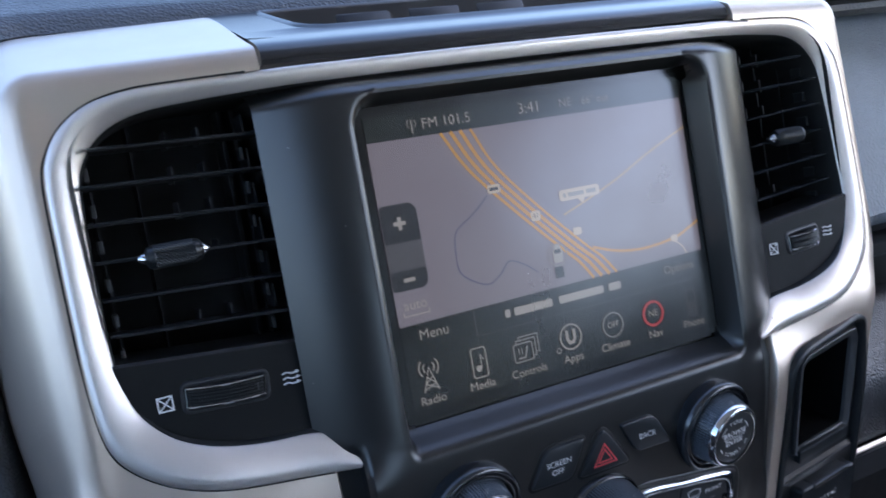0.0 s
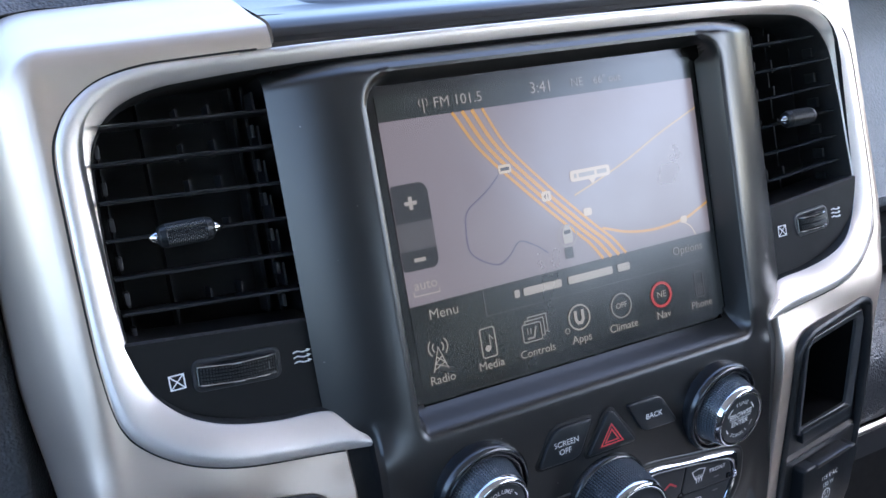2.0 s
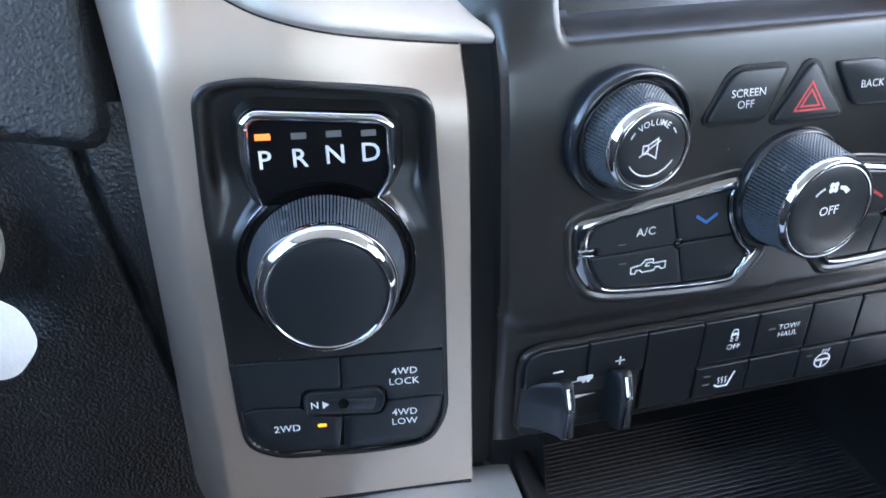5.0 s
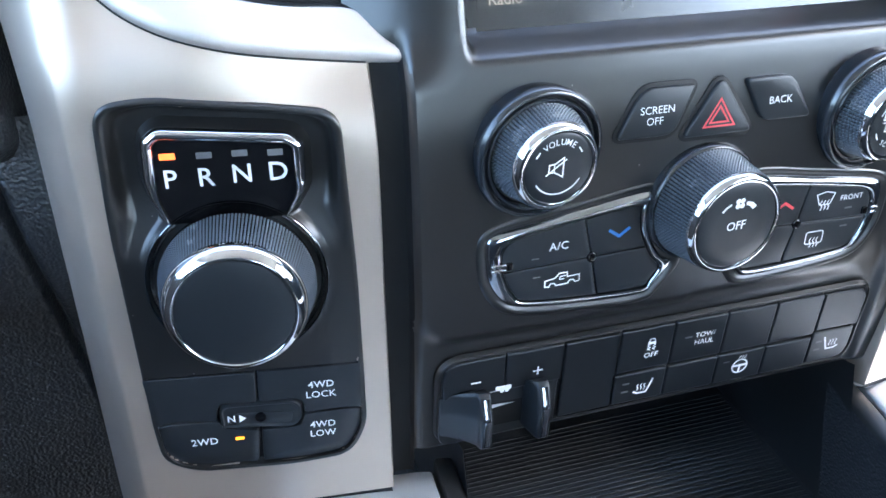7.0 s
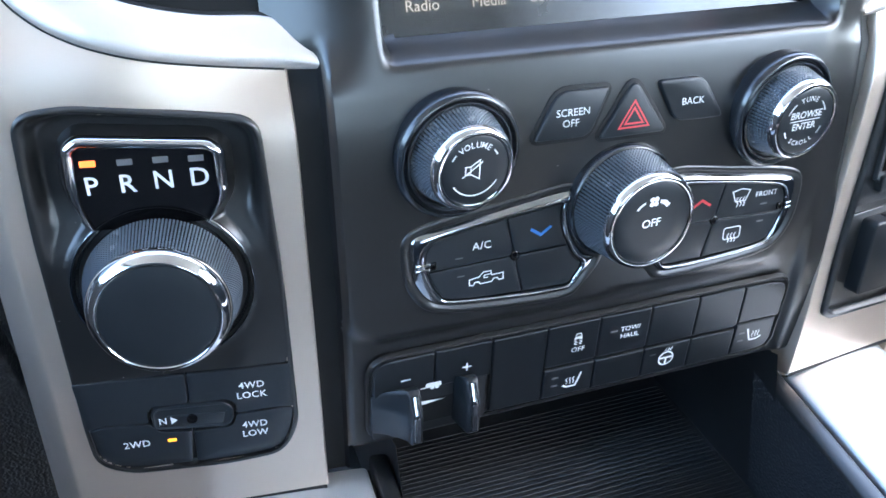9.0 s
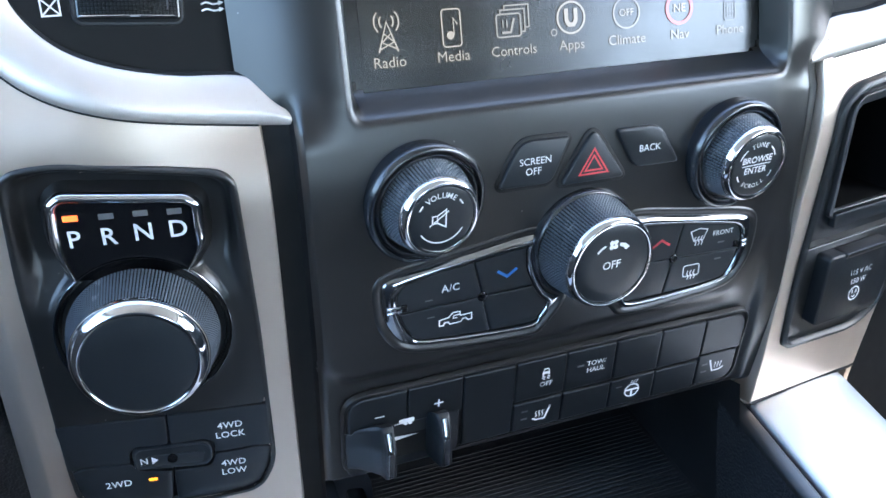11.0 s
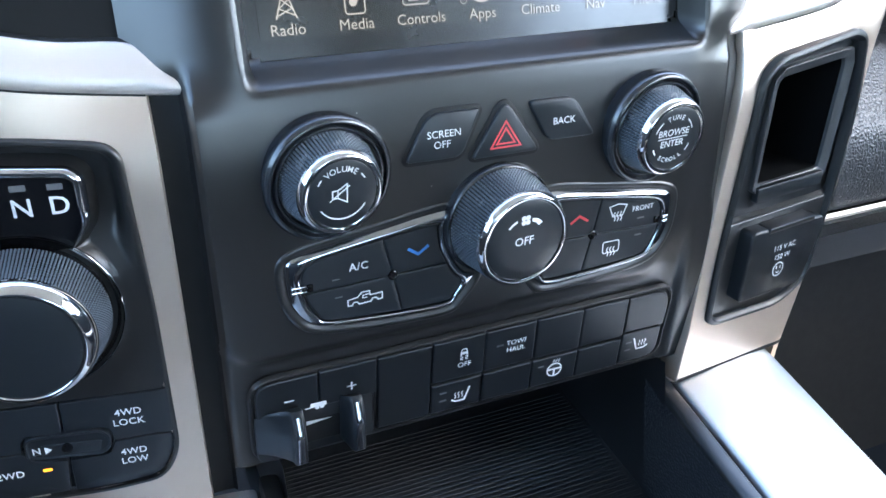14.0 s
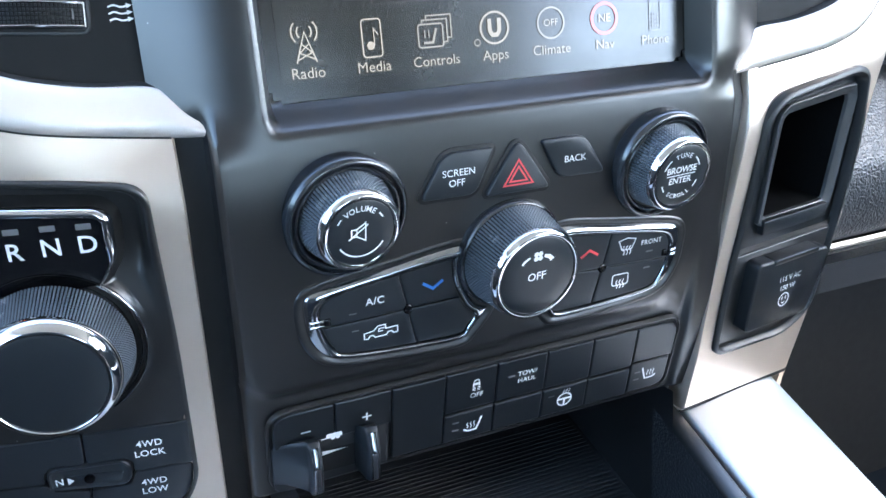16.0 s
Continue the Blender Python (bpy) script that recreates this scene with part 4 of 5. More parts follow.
    mark(4, "word", lettering("TOW/", 3.5, bold=0.012), 2.6, 2.0)
    mark(4, "word", lettering("HAUL", 3.5, bold=0.012), 2.6, -1.8)
    mark(4, "marker_lamp", Geo().fill(rrect(-1.7, -0.5, 1.7, 0.5, 0.2, 2)), -5.2, 1.8, DIMPRINT)
    seat = Geo()
    for q in (-2.4, -0.8, 0.8):
        seat.stroke(smooth_path([(q, -1.2), (q + 0.4, 0), (q - 0.2, 1.2), (q + 0.4, 2.2)], 3), 0.45)
    seat.stroke([(-4, -1.6), (-2, -2.8), (2, -2.8), (2.6, -1.2), (4.4, 4.2)], 0.9, 0.13)
    mark(13, "heated_seat_symbol", Geo().join(seat), 1.7, -0.7)
    mark(17, "heated_seat_symbol", Geo().join(Geo().add([(-x, y, z) for x, y, z in seat.v], seat.f)), 0.6, 0.9)
    for i in (13, 17):
        for v in (3, -1.4):
            mark(i, "marker_lamp", Geo().fill(rrect(-1.6, -0.5, 1.6, 0.5, 0.2, 2)), -6.4, v, DIMPRINT)
    wheel = Geo().stroke(arc(0, 0, 3.6, 0, 360, 28)[:-1], 0.7, closed=True).stroke([(-3.4, 0.4), (3.4, 0.4)], 1.1, 0.13).stroke([(0, 0.4), (0, -3.4)], 1.0, 0.14)
    for q in (-1.2, 0.2, 1.6):
        wheel.stroke([(q, 4.2), (q + 0.8, 6)], 0.4, 0.13)
    mark(15, "heated_wheel_symbol", wheel, 0.2, 0)
    mark(15, "marker_lamp", Geo().fill(rrect(-1.6, -0.4, 1.6, 0.4, 0.2, 2)), -7, 3.6, DIMPRINT)

    # trailer brake control with two sliding levers
    t = thing("trailer_brake_control", (-78, low(0, -157), -157), "black trailer brake control with two sliding levers", "brake control")
    m = frame_on(low, -78, -156)
    part("housing", Geo().pad(rpoly([(-25.5, -13), (24.5, -10.5), (24.5, 13.2), (-25, 13.2)], [7, 1, 1, 2], 5), [(0, -2), (0, 2.2), (0.5, 2.8), (1, 2.9)]).at(m), DARK, t)
    part("slot", Geo().pad(rrect(-12, -6.5, 14, 5.5, 1), [(0, 2.5), (0, 2.98)]).at(m), GAP, t)
    part("trailer_symbol", Geo().fill(rrect(-2.6, 12.4, 4.0, 14.8, 0.6, 3), 3.7).fill(arc(0.2, 12.1, 0.9, 0, 360, 12)[:-1], 3.71).fill(arc(2.2, 12.1, 0.9, 0, 360, 12)[:-1], 3.72).stroke([(-4.8, 12.6), (-2.4, 12.6)], 0.5, 3.71).at(m), PRINT, t)
    part("wedge_mark", Geo().fill([(-4.4, 3.0), (6.6, 4.4), (-4.4, 5.2)], 3.02).at(m), PRINT, t)
    for u0, u1, v0, v1, out, broad in ((-24.5, -7.0, -6.6, 18.0, 15.4, True), (7.4, 17.4, -8.6, 17.6, 14.4, False)):
        bend, a = v1 - 9.0, u1 - 5.2
        edge = [(v0, 2.4), (v0 + 0.3, out - 2.4), (v0 + 0.9, out - 0.7), (v0 + 2.2, out), (bend - 1.5, out), (bend, out - 0.25), (bend + 1.2, out - 0.9), (v1 - 1.6, out - 3.9), (v1 - 0.5, out - 4.9), (v1, out - 6.2), (v1 - 1.2, out - 9.0), (v1 - 4.0, 2.4)]
        spread = [(u0, 0.04, 0.8), (u0 + 0.32 * (a - u0), 0.22, 0.88), (u0 + 0.7 * (a - u0), 0.52, 0.95), (a - 0.6, 0.76, 0.99), (a, 0.88, 1.0)] if broad else [(a - 2.6, 0.1, 0.9), (a - 1.4, 0.5, 0.96), (a - 0.4, 0.84, 0.99)]
        spread += [(a + 0.3, 0.95, 1.0), (a + 0.9, 1.0, 1.0), (u1 - 0.9, 1.0, 1.0), (u1 - 0.3, 0.97, 0.99), (u1, 0.9, 0.97)]
        rows = [[(u, v0 + (v - v0) * tall, 2.4 + (w - 2.4) * deep) for v, w in edge] for u, deep, tall in spread]
        lever = part("slide_lever", Geo().rows(rows, True, True, True).at(m), BUTTON, t, "smooth black lever", sharp=30)
        path = [(v1 - 1.3, out - 4.2), (bend + 1.2, out - 0.9), (bend, out - 0.25), (bend - 1.5, out), (v0 + 2.4, out)]
        part("inlay", Geo().rows([[(u, v + 0.35 * up, w + up) for u, up in ((a + 1.2, -0.2), (a + 1.3, 0.3), (a + 1.7, 0.5), (u1 - 1.7, 0.5), (u1 - 1.3, 0.3), (u1 - 1.2, -0.2))] for v, w in path]).at(m), FRAME, lever, "narrow chrome inlay")


switch_bank()


# ---- silver moulding round both vents and over the display ----
def half_ring():
    """Outer and inner edge of the left half, from its foot beside the stack, round the vent, to the middle of the top."""
    outer = [(-109.3, -17.4), (-115, -17.0), (-125, -16.0), (-146, -13.2), (-164, -10.0), (-178, -5.8), (-188, -1.0), (-196, 5.0), (-201.6, 12), (-204.6, 22), (-206.2, 40), (-206.6, 60), (-206.6, 90),
             (-206, 116), (-202.5, 127), (-196, 135.5), (-186, 142), (-172, 145.3), (-154, 146), (-121, 146.2), (-60, 146.6), (0, 146.8)]
    inner = [(-108.6, -12.6), (-116, -5.6), (-125.6, 1.6), (-146, 3.6), (-164, 7.6), (-176.5, 13), (-184, 19), (-189.5, 26.5), (-192.6, 35), (-194.2, 44), (-194.8, 54), (-194.8, 66), (-194.4, 90),
             (-193, 112), (-190.5, 120.5), (-185.5, 127.5), (-178, 132.8), (-167, 136.2), (-152, 137.6), (-121, 138.8), (-60, 139.4), (0, 139.6)]
    return [Vector((*p, 0)) for p in smooth_path(outer, 6)], [Vector((*p, 0)) for p in smooth_path(inner, 6)]


def ring_geo(section):
    a, b = half_ring()
    left = list(zip(a, b))
    right = [(Vector((-p.x, p.y, 0)), Vector((-q.x, q.y, 0))) for p, q in left[::-1][1:]]
    rows = []
    for t, w in section:
        row = []
        for p, q in left + right:
            c = p + (q - p) * t
            # flatter along the top, deeper round the vents
            k = 1 - 0.35 * sstep(120, 145, p.y) * (1 - sstep(100, 160, abs(p.x)))
            k *= min(1.0, 0.3 + (q - p).length / 18) if w < 6 else 1
            base = side(min(abs(c.x), 206) if abs(c.x) > 110 else 110, max(p.y, -18))
            row.append((c.x, base + w * k, c.y))
        rows.append(row)
    g = Geo().rows(rows)
    # closed ends at the stack
    g.add([r[0] for r in rows], [tuple(range(len(rows)))])
    g.add([r[-1] for r in rows], [tuple(range(len(rows)))[::-1]])
    return g


BAND = [(-0.02, 5.0), (0.0, 0.6), (0.03, -0.4), (0.1, -1.0), (0.22, -1.5), (0.3, -1.45), (0.45, -0.8), (0.65, 0.6), (0.8, 2.0), (0.9, 3.1), (0.93, 3.6), (0.935, 5.0)]
moulding = thing("vent_surround_moulding", (0, 0, 146), "satin silver moulding sweeping round both air vents", "trim moulding")
part("band", ring_geo(BAND), SATIN, moulding, sharp=50)
# black liner: shade on the silver band's inner edge, given as a dark part
part("backing", ring_geo([(0.92, 3.9), (0.95, 4.0), (1.0, 5.2), (1.02, 14), (1.02, 30)]), DUCT, moulding, "black liner in place of the band's shaded inner edge")


# ---- silver side trims ----
FALL = spline([(0, 0), (2, 1.3), (4, 3.0), (7, 6.3), (10, 10.6), (12.5, 15.0), (15, 21.2), (18, 31), (20.5, 42.4)], 6)
CROWN = spline([(0, 0), (1.5, 3.2), (3.1, 7.8), (5, 13), (7.6, 20.2), (10, 26.2), (12.8, 33.2), (18.1, 47), (22.4, 59), (27, 74), (30, 88)], 5)
PILLOW = spline([(0, 0.4), (3, -0.85), (6, -1.4), (9, -1.0), (12, -0.2), (15, 0.2), (20, 0.4), (40, 0.4)], 5)


def driver_fold(z):
    return 214.5


def passenger_fold(z):
    return lerp_table(z, ((-190, 178), (-172, 182), (-130, 191.5), (-96, 197.4), (-40, 199), (-24, 200.5), (-8, 205), (12, 212), (30, 214)))


def within(poly, x, z):
    inside = False
    for (px, pz), (qx, qz) in zip(poly, poly[1:] + poly[:1]):
        if (pz > z) != (qz > z) and x < px + (qx - px) * (z - pz) / (qz - pz):
            inside = not inside
    return inside


def trim_panel(name, s, fold, width, hole, label):
    ob = thing(name, (170 * s, 0, 0), label, "trim panel", group="silver trim panels")

    a, c = half_ring()
    loop = [p + (q - p) * 0.12 for p, q in zip(a, c)]

    def in_ring(x, z):
        """Behind the moulding."""
        return within([(p.x, p.y) for p in loop], x, z)

    def surf(x, z):
        """The softly rounded face."""
        e = -rdist(x, z, -fold(z), -600, 0, 155, 12)
        return side(x, z) + lerp_table(max(0, e), PILLOW) * (0.2 + 0.8 * sstep(-30, 40, z))

    def keep(x, z):
        if in_ring(x, z) or rdist(x, z, -fold(z), -600, 0, 155, 12) > -3.0:
            return False
        return not within(hole, x, z)

    g = Geo()
    zs, n = steps(-183, 155, 190), 60
    rows = [[(-fold(z) + (fold(z) - inner_edge(s, z)) * i / n, z) for i in range(n + 1)] for z in zs]
    verts = [(x, surf(x, z), z) for r in rows for x, z in r]
    faces = []
    for j in range(len(zs) - 1):
        for i in range(n):
            if keep((rows[j][i][0] + rows[j + 1][i + 1][0]) / 2, (zs[j] + zs[j + 1]) / 2):
                faces.append((j * (n + 1) + i, j * (n + 1) + i + 1, (j + 1) * (n + 1) + i + 1, (j + 1) * (n + 1) + i))
    g.add(verts, faces)
    # returns along the inner and the lower edge
    zz = steps(-183, -8, 40)
    inn = [(-inner_edge(s, z), z) for z in zz]
    g.rows([[(x, surf(x, z), z) for x, z in inn], [(x + 0.8, surf(x, z) + 1, z) for x, z in inn], [(x + 0.8, surf(x, z) + 14, z) for x, z in inn]])
    low = rows[0]
    g.rows([[(x, surf(x, z), z) for x, z in low], [(x, surf(x, z) + 2, z - 1.5) for x, z in low], [(x, surf(x, z) + 30, z - 5) for x, z in low]])
    part("face_panel", mirror(g) if s > 0 else g, SILVER, ob, sharp=50)
    # dark gaps over the console rail and along the moulding
    foot = Geo().rows([[(x, surf(x, -183) + dy, z) for x, _ in rows[0]] for dy, z in ((-0.15, -182.2), (0.1, -184.4), (6, -186.4))])
    part("foot_gap", mirror(foot) if s > 0 else foot, GAP, ob, "dark gap over the console rail")
    near, far = [], []
    for p, q in zip(a, c):
        if p.x < -122.4:
            out = (p - q).normalized()
            for row, d in ((near, -0.5), (far, 0.4)):
                x, z = p.x + out.x * d, p.y + out.y * d
                row.append((x, surf(x, z) - 0.12, z))
    seam = Geo().rows([near, far])
    part("shut_line", mirror(seam) if s > 0 else seam, GAP, ob, "dark shut line along the moulding")
    # turned-back outer edge: along the top, round the corner, down the side
    line = [(x, 155.0, 0.0, 1.0) for x in steps(-122.6, -202.5, 24)]
    line += [(-202.5 - 12 * math.sin(radians(t)), 143 + 12 * math.cos(radians(t)), -math.sin(radians(t)), math.cos(radians(t))) for t in steps(0, 90, 14)]
    line += [(-fold(z), z, -1.0, 0.0) for z in steps(143, -186 if s < 0 else -200, 60)]
    rows = []
    for d in (-7, -6, -5, -4, -3, -2, -1, 0, 1, 2, 3, 4, 5.5, 7, 8.5, 10, 11.5, 13, 15, 17, 19, 20.5, 22, 24, 26, 28, 30):
        row = []
        for x, z, nx, nz in line:
            d = max(d, -4.2) if z < -10 else d
            k = width + (1.05 - width) * sstep(-30, 40, z) * (s < 0) if d > 0 else 1
            px, pz = x + nx * d * k, z + nz * d * (1.1 if d > 0 else 1)
            if d > 0:
                # long and shallow along the top, steep down the side
                far = lerp_table(d, CROWN) * nz + lerp_table(min(d, 20.5), FALL) * (1 - nz)
                e = d if nz > 0.5 else min(d, 20.5)
                row.append((x + nx * min(d, 20.5) * k, surf(x, z) + far, z + nz * e * 1.1))
            else:
                row.append((px, surf(px, pz) + 0.02, pz))
        rows.append(row)
    rows.append([(x, y + 30, z) for x, y, z in rows[-1]])
    g = Geo().rows(rows)
    g.rows([[r[0] for r in rows[:-1]], [(r[0][0], r[0][1] + 14, r[0][2] - 8) for r in rows[:-1]]])
    part("turned_edge", mirror(g) if s > 0 else g, SILVER, ob, sharp=50)


SHIFT_PLATE = rpoly([(-206.6, -139), (-205.6, -154.5), (-194, -161.0), (-158, -163.4), (-138, -162.0), (-131.4, -150), (-131.4, -90), (-133.6, -29.6), (-150, -27.0), (-190, -21.2), (-205.6, -22.4), (-207.4, -60)], [3, 12, 6, 8, 12, 8, 10, 14, 4, 6, 14, 10], 7)
BIN_PLATE = rpoly([(115.4, -152.5), (121, -156), (168, -157.4), (186.6, -147), (193.8, -99), (196.6, -57), (191.4, -24), (183, -20.6), (133, -27.8), (124, -37), (120.4, -76), (116, -117)], [3, 4, 12, 10, 20, 20, 7, 5, 9, 7, 20, 20], 6)
SHIFT_HOLE = inset(SHIFT_PLATE, 1.2)
BIN_HOLE = [(-x, z) for x, z in inset(BIN_PLATE, 1.4)]
trim_panel("trim_panel_driver", -1, driver_fold, 0.76, SHIFT_HOLE, "warm satin silver trim panel round the gear selector")
trim_panel("trim_panel_passenger", 1, passenger_fold, 0.6, BIN_HOLE, "warm satin silver trim panel round the storage slot")


# ---- top of the stack: black tray over the display ----
def top_tray():
    t = thing("dash_top_tray", (0, 20, 160), "black open storage tray on top of the dashboard", "storage tray")

    sec = [(147.5, 4), (148.2, -2.0), (150, -3.0), (153, -2.4), (155.5, -0.4), (157.6, 3.0), (159.4, 7.4), (161.2, 12)]
    part("front_rim", Geo().rows([[(x, y, z) for x in steps(-120.9, 120.9, 48)] for z, y in sec]), BLACK, t)

    def top(y):
        return 161.2 + (y - 12) * 0.37

    outer = [(x, 12.0) for x in steps(-120.9, 120.9, 20)] + [(x, 88.0) for x in steps(120.9, -120.9, 20)]
    mouth = rpoly([(-90, 27), (112, 27), (120, 84), (-95, 84)], [14, 10, 5, 5], 8)
    hub = (6, 56)
    n = 120
    o, h = rays(outer, hub, n), rays(mouth, hub, n)
    # flat rim, raised bead round the mouth, sloping walls and the floor
    rows = [[(*q, top(q[1])) for q in o]]
    for d, w in ((-3.2, 0.0), (-2.4, 0.9), (-1.2, 1.3), (-0.4, 0.9), (0, -0.6), (2.0, -8), (5.0, -17)):
        rows.append([(*q, top(q[1]) + w) for q in inset(h, d)])
    part("tray", Geo().rows(rows, True, False, True), BLACK, t)
    # raised plain blocks on the tray's rear wall
    for x0, x1 in ((-56, -26), (-15, 15), (26, 56)):
        m = Matrix(((1, 0, 0, 0), (0, 0.32, -0.95, 80.2), (0, 0.95, 0.32, top(80) - 14.5), (0, 0, 0, 1)))
        part("raised_block", Geo().box(x0, 0, -2, x1, 12.5, 1.2, 0.5, 1.0).at(m), DARK, t)
    return t


top_tray()


# ---- air vents ----
def vent(s):
    v = thing("air_vent", (160 * s, 5, 85), "black dashboard air vent with level slats", "air vent", group="air vents")
    x0, x1 = -196.0, -124.5

    def P(name, geo, mat, label="", parent=None, flip=True):
        return part(name, mirror(geo) if s > 0 and flip else geo, mat, parent or v, label)

    # box behind the slats
    g = Geo()
    ring = rpoly([(x0, 38), (-122, 38), (-122, 139.5), (x0, 139.5)], [1, 1, 1, 26], 6)
    g.rows([[(x, 5.0 if k == 0 else 60, z) for x, z in ring] for k in (0, 1)], True)
    g.add([(x, 60, z) for x, z in ring], [tuple(range(len(ring)))])
    P("duct", g, DUCT)
    # plate with the thumb wheel
    P("plate", field(steps(x0, x1 + 1, 30), steps(-6, 45, 120), lambda x, z: 3.4 + 0.02 * (z - 25), lambda x, z: z < 37.6 + 0.09 * (-126 - x) + 1), STRIP)
    P("plate_edge", Geo().rows([[(x, 3.6, 38.2 + 0.09 * (-126 - x)) for x in steps(x0, x1, 6)], [(x, 4.3, 39.2 + 0.09 * (-126 - x)) for x in steps(x0, x1, 6)], [(x, 30, 40 + 0.09 * (-126 - x)) for x in steps(x0, x1, 6)]]), DARK)
    deep = 0 if s < 0 else 2.5
    for i, (z, zi) in enumerate(((125.0, 123.3), (111.6, 109.3), (97.6, 94.4), (83.4, 80.0), (69.1, 65.4), (55.5, 50.9))):
        a = (-189 if i == 0 else -194) if s < 0 else (-180 if i == 0 else -189.5)
        rows = []
        for y, dz in ((5.2, 0.0), (5.0, 0.55), (5.6, 0.95), (14, 0.7), (24, 0.2), (24, -0.4), (14, -0.6), (5.6, -0.4)):
            rows.append([(a, y + deep, z + dz), (x1 + 1.4, y + deep, zi + dz)])
        P("slat", Geo().rows(rows + [rows[0]]), COLLAR if s > 0 else DARK)
    for x in (-189.5, -171.5, -134, -128.8):
        P("vane", Geo().rows([[(x - 0.5, 34, z), (x - 0.5, 50, z), (x + 0.5, 50, z), (x + 0.5, 34, z)] for z in (40, 137)], True), DUCT)
    for x in (-159, -146.4, -128.2):
        for z in (124.2, 110.4, 96.0, 81.6, 67.2, 53.2):
            if z == 67.2 and x != -128.2:
                continue
            k = {81.6: 4.5, 53.2: 6.0}.get(z, 7.6) if x != -128.2 else 10.5
            P("vane_edge", Geo().rows([[(x - 0.45, 19, q), (x - 0.45, 33, q), (x + 0.45, 33, q), (x + 0.45, 19, q)] for q in (z - 1.2, z + k - 2.0)], True), DARK if s < 0 else DUCT)
    for z in (117, 103, 89, 74, 60, 46):
        for x, w in ((-190.6, 2.0), (-130.5, 1.6)):
            m = Matrix(((1, 0, 0, x), (0, 0, -1, 19), (0, 1, 0, z), (0, 0, 0, 1)))
            P("pivot_clip", Geo().box(-w / 2, -2.6, -6, w / 2, 2.6, 0.6, 0.3, 0.5).at(m), DARK)
    # adjuster tab on the middle slat, tips of bright metal
    m = Matrix(((0, 0, 1, -166.6 if s < 0 else 159.0), (1, 0, 0, 0.4 if s < 0 else 5.0), (0, 1, 0, 82.3 if s < 0 else 83.0), (0, 0, 0, 1)))
    tab = P("adjuster_tab", Geo().lathe([(2.4, -10.6), (3.9, -9.6), (4.6, -7.4)], 40).knurled(4.6, -7.4, 4.6, 7.4, 20, 0.5).lathe([(4.6, 7.4), (3.9, 9.6), (2.4, 10.6)], 40).at(m), SWITCH, "knurled black adjuster tab", flip=False)
    for e in (1, -1):
        P("tip", Geo().lathe([(2.5, 10.3 * e), (2.3, 11.2 * e), (1.5, 12.6 * e), (0.6, 13.4 * e), (0.001, 13.5 * e)], 24).at(m), CHROME, "bright metal tip", tab, False)
    # thumb wheel in a bright frame
    cx, cz = (-157.4, 25.8) if s < 0 else (158.2, 26.6)
    m = Matrix(((1, 0, 0, cx), (0, 0, -1, 3.3), (0, 1, 0, cz), (0, 0, 0, 1))) @ Matrix.Rotation(radians(4 * s), 4, "Z")
    half = 15.0 if s < 0 else 10.4
    P("wheel_slot", Geo().pad(rrect(-half - 2.4, -6.6, half + 2.4, 6.6, 3.6), [(0, -0.4), (0.5, 0.5), (1.3, 0.6), (2.4, -0.2), (2.8, -0.4)]).at(m), DARK, flip=False)
    bulge = lambda u: 0.7 + 4.6 * (1 - (u / (half + 0.4)) ** 2)
    wheel = P("thumb_wheel", Geo().rows([[(u, q, bulge(u)) for u in steps(-half, half, 40)] for q in (-3.3, 0, 3.3)]).at(m), STRIP, flip=False)
    g = Geo()
    for i in range(26):
        for q in ((-2.6, -1.3, 0, 1.3, 2.6) if s < 0 else (-1.5, 1.5)):
            u, k = (half - 1) * (i / 12.5 - 1), 0.5 if s < 0 else 1.35
            vs = [(u + a * e, q + c * k * e, bulge(u) + h) for h, e in ((-0.2, 1.0), (0.42, 0.5)) for a, c in ((-0.45, -1), (0.45, -1), (0.45, 1), (-0.45, 1))]
            g.add(vs, [(0, 1, 5, 4), (1, 2, 6, 5), (2, 3, 7, 6), (3, 0, 4, 7), (4, 5, 6, 7)])
    P("knurl", g.at(m), SWITCH, "knurled black rubber", wheel, False)
    for e in (-1, 1):
        P("wheel_rim", Geo().rows([[(u, e * q, bulge(u) + w) for u in steps(-half, half, 40)] for q, w in ((3.2, 0.0), (3.25, 0.35), (3.55, 0.5), (3.9, 0.3), (4.1, -0.3), (4.1, -4))]).at(m), CHROME, "thin bright rim", wheel, False)
        P("wheel_end", Geo().rows([[(e * (half - 0.1 + d), q * (1 - 0.12 * d), w) for q in steps(-4.0, 4.0, 6)] for d, w in ((0, 0.7), (0.2, 0.9), (0.6, 0.7), (0.9, -0.3))]).at(m), COLLAR, "", wheel, False)
    P("pointer", Geo().fill([(half - 3.4, -1.6), (half - 2.8, -1.6), (half - 2.8, 1.6), (half - 3.4, 1.6)], bulge(half - 3.1) + 0.5).at(m), DIMPRINT, "grey pointer mark", wheel, False)
    # symbols: closed at one end, open at the other
    ux, uw = (-180.4, -131.6) if s < 0 else (135.6, 176.6)
    m = Matrix(((1, 0, 0, ux), (0, 0, -1, 2.9), (0, 1, 0, 26.8 if s < 0 else 25.2), (0, 0, 0, 1)))
    P("closed_symbol", Geo().stroke([(-2.7, -2.7), (2.7, -2.7), (2.7, 2.7), (-2.7, 2.7)], 0.55, 0.2, True).stroke([(-2.7, -2.7), (2.7, 2.7)], 0.5, 0.21).stroke([(-2.7, 2.7), (2.7, -2.7)], 0.5, 0.22).at(m), PRINT, flip=False)
    m = Matrix(((1, 0, 0, uw), (0, 0, -1, 2.9), (0, 1, 0, 24.4 if s < 0 else 27.6), (0, 0, 0, 1)))
    g = Geo()
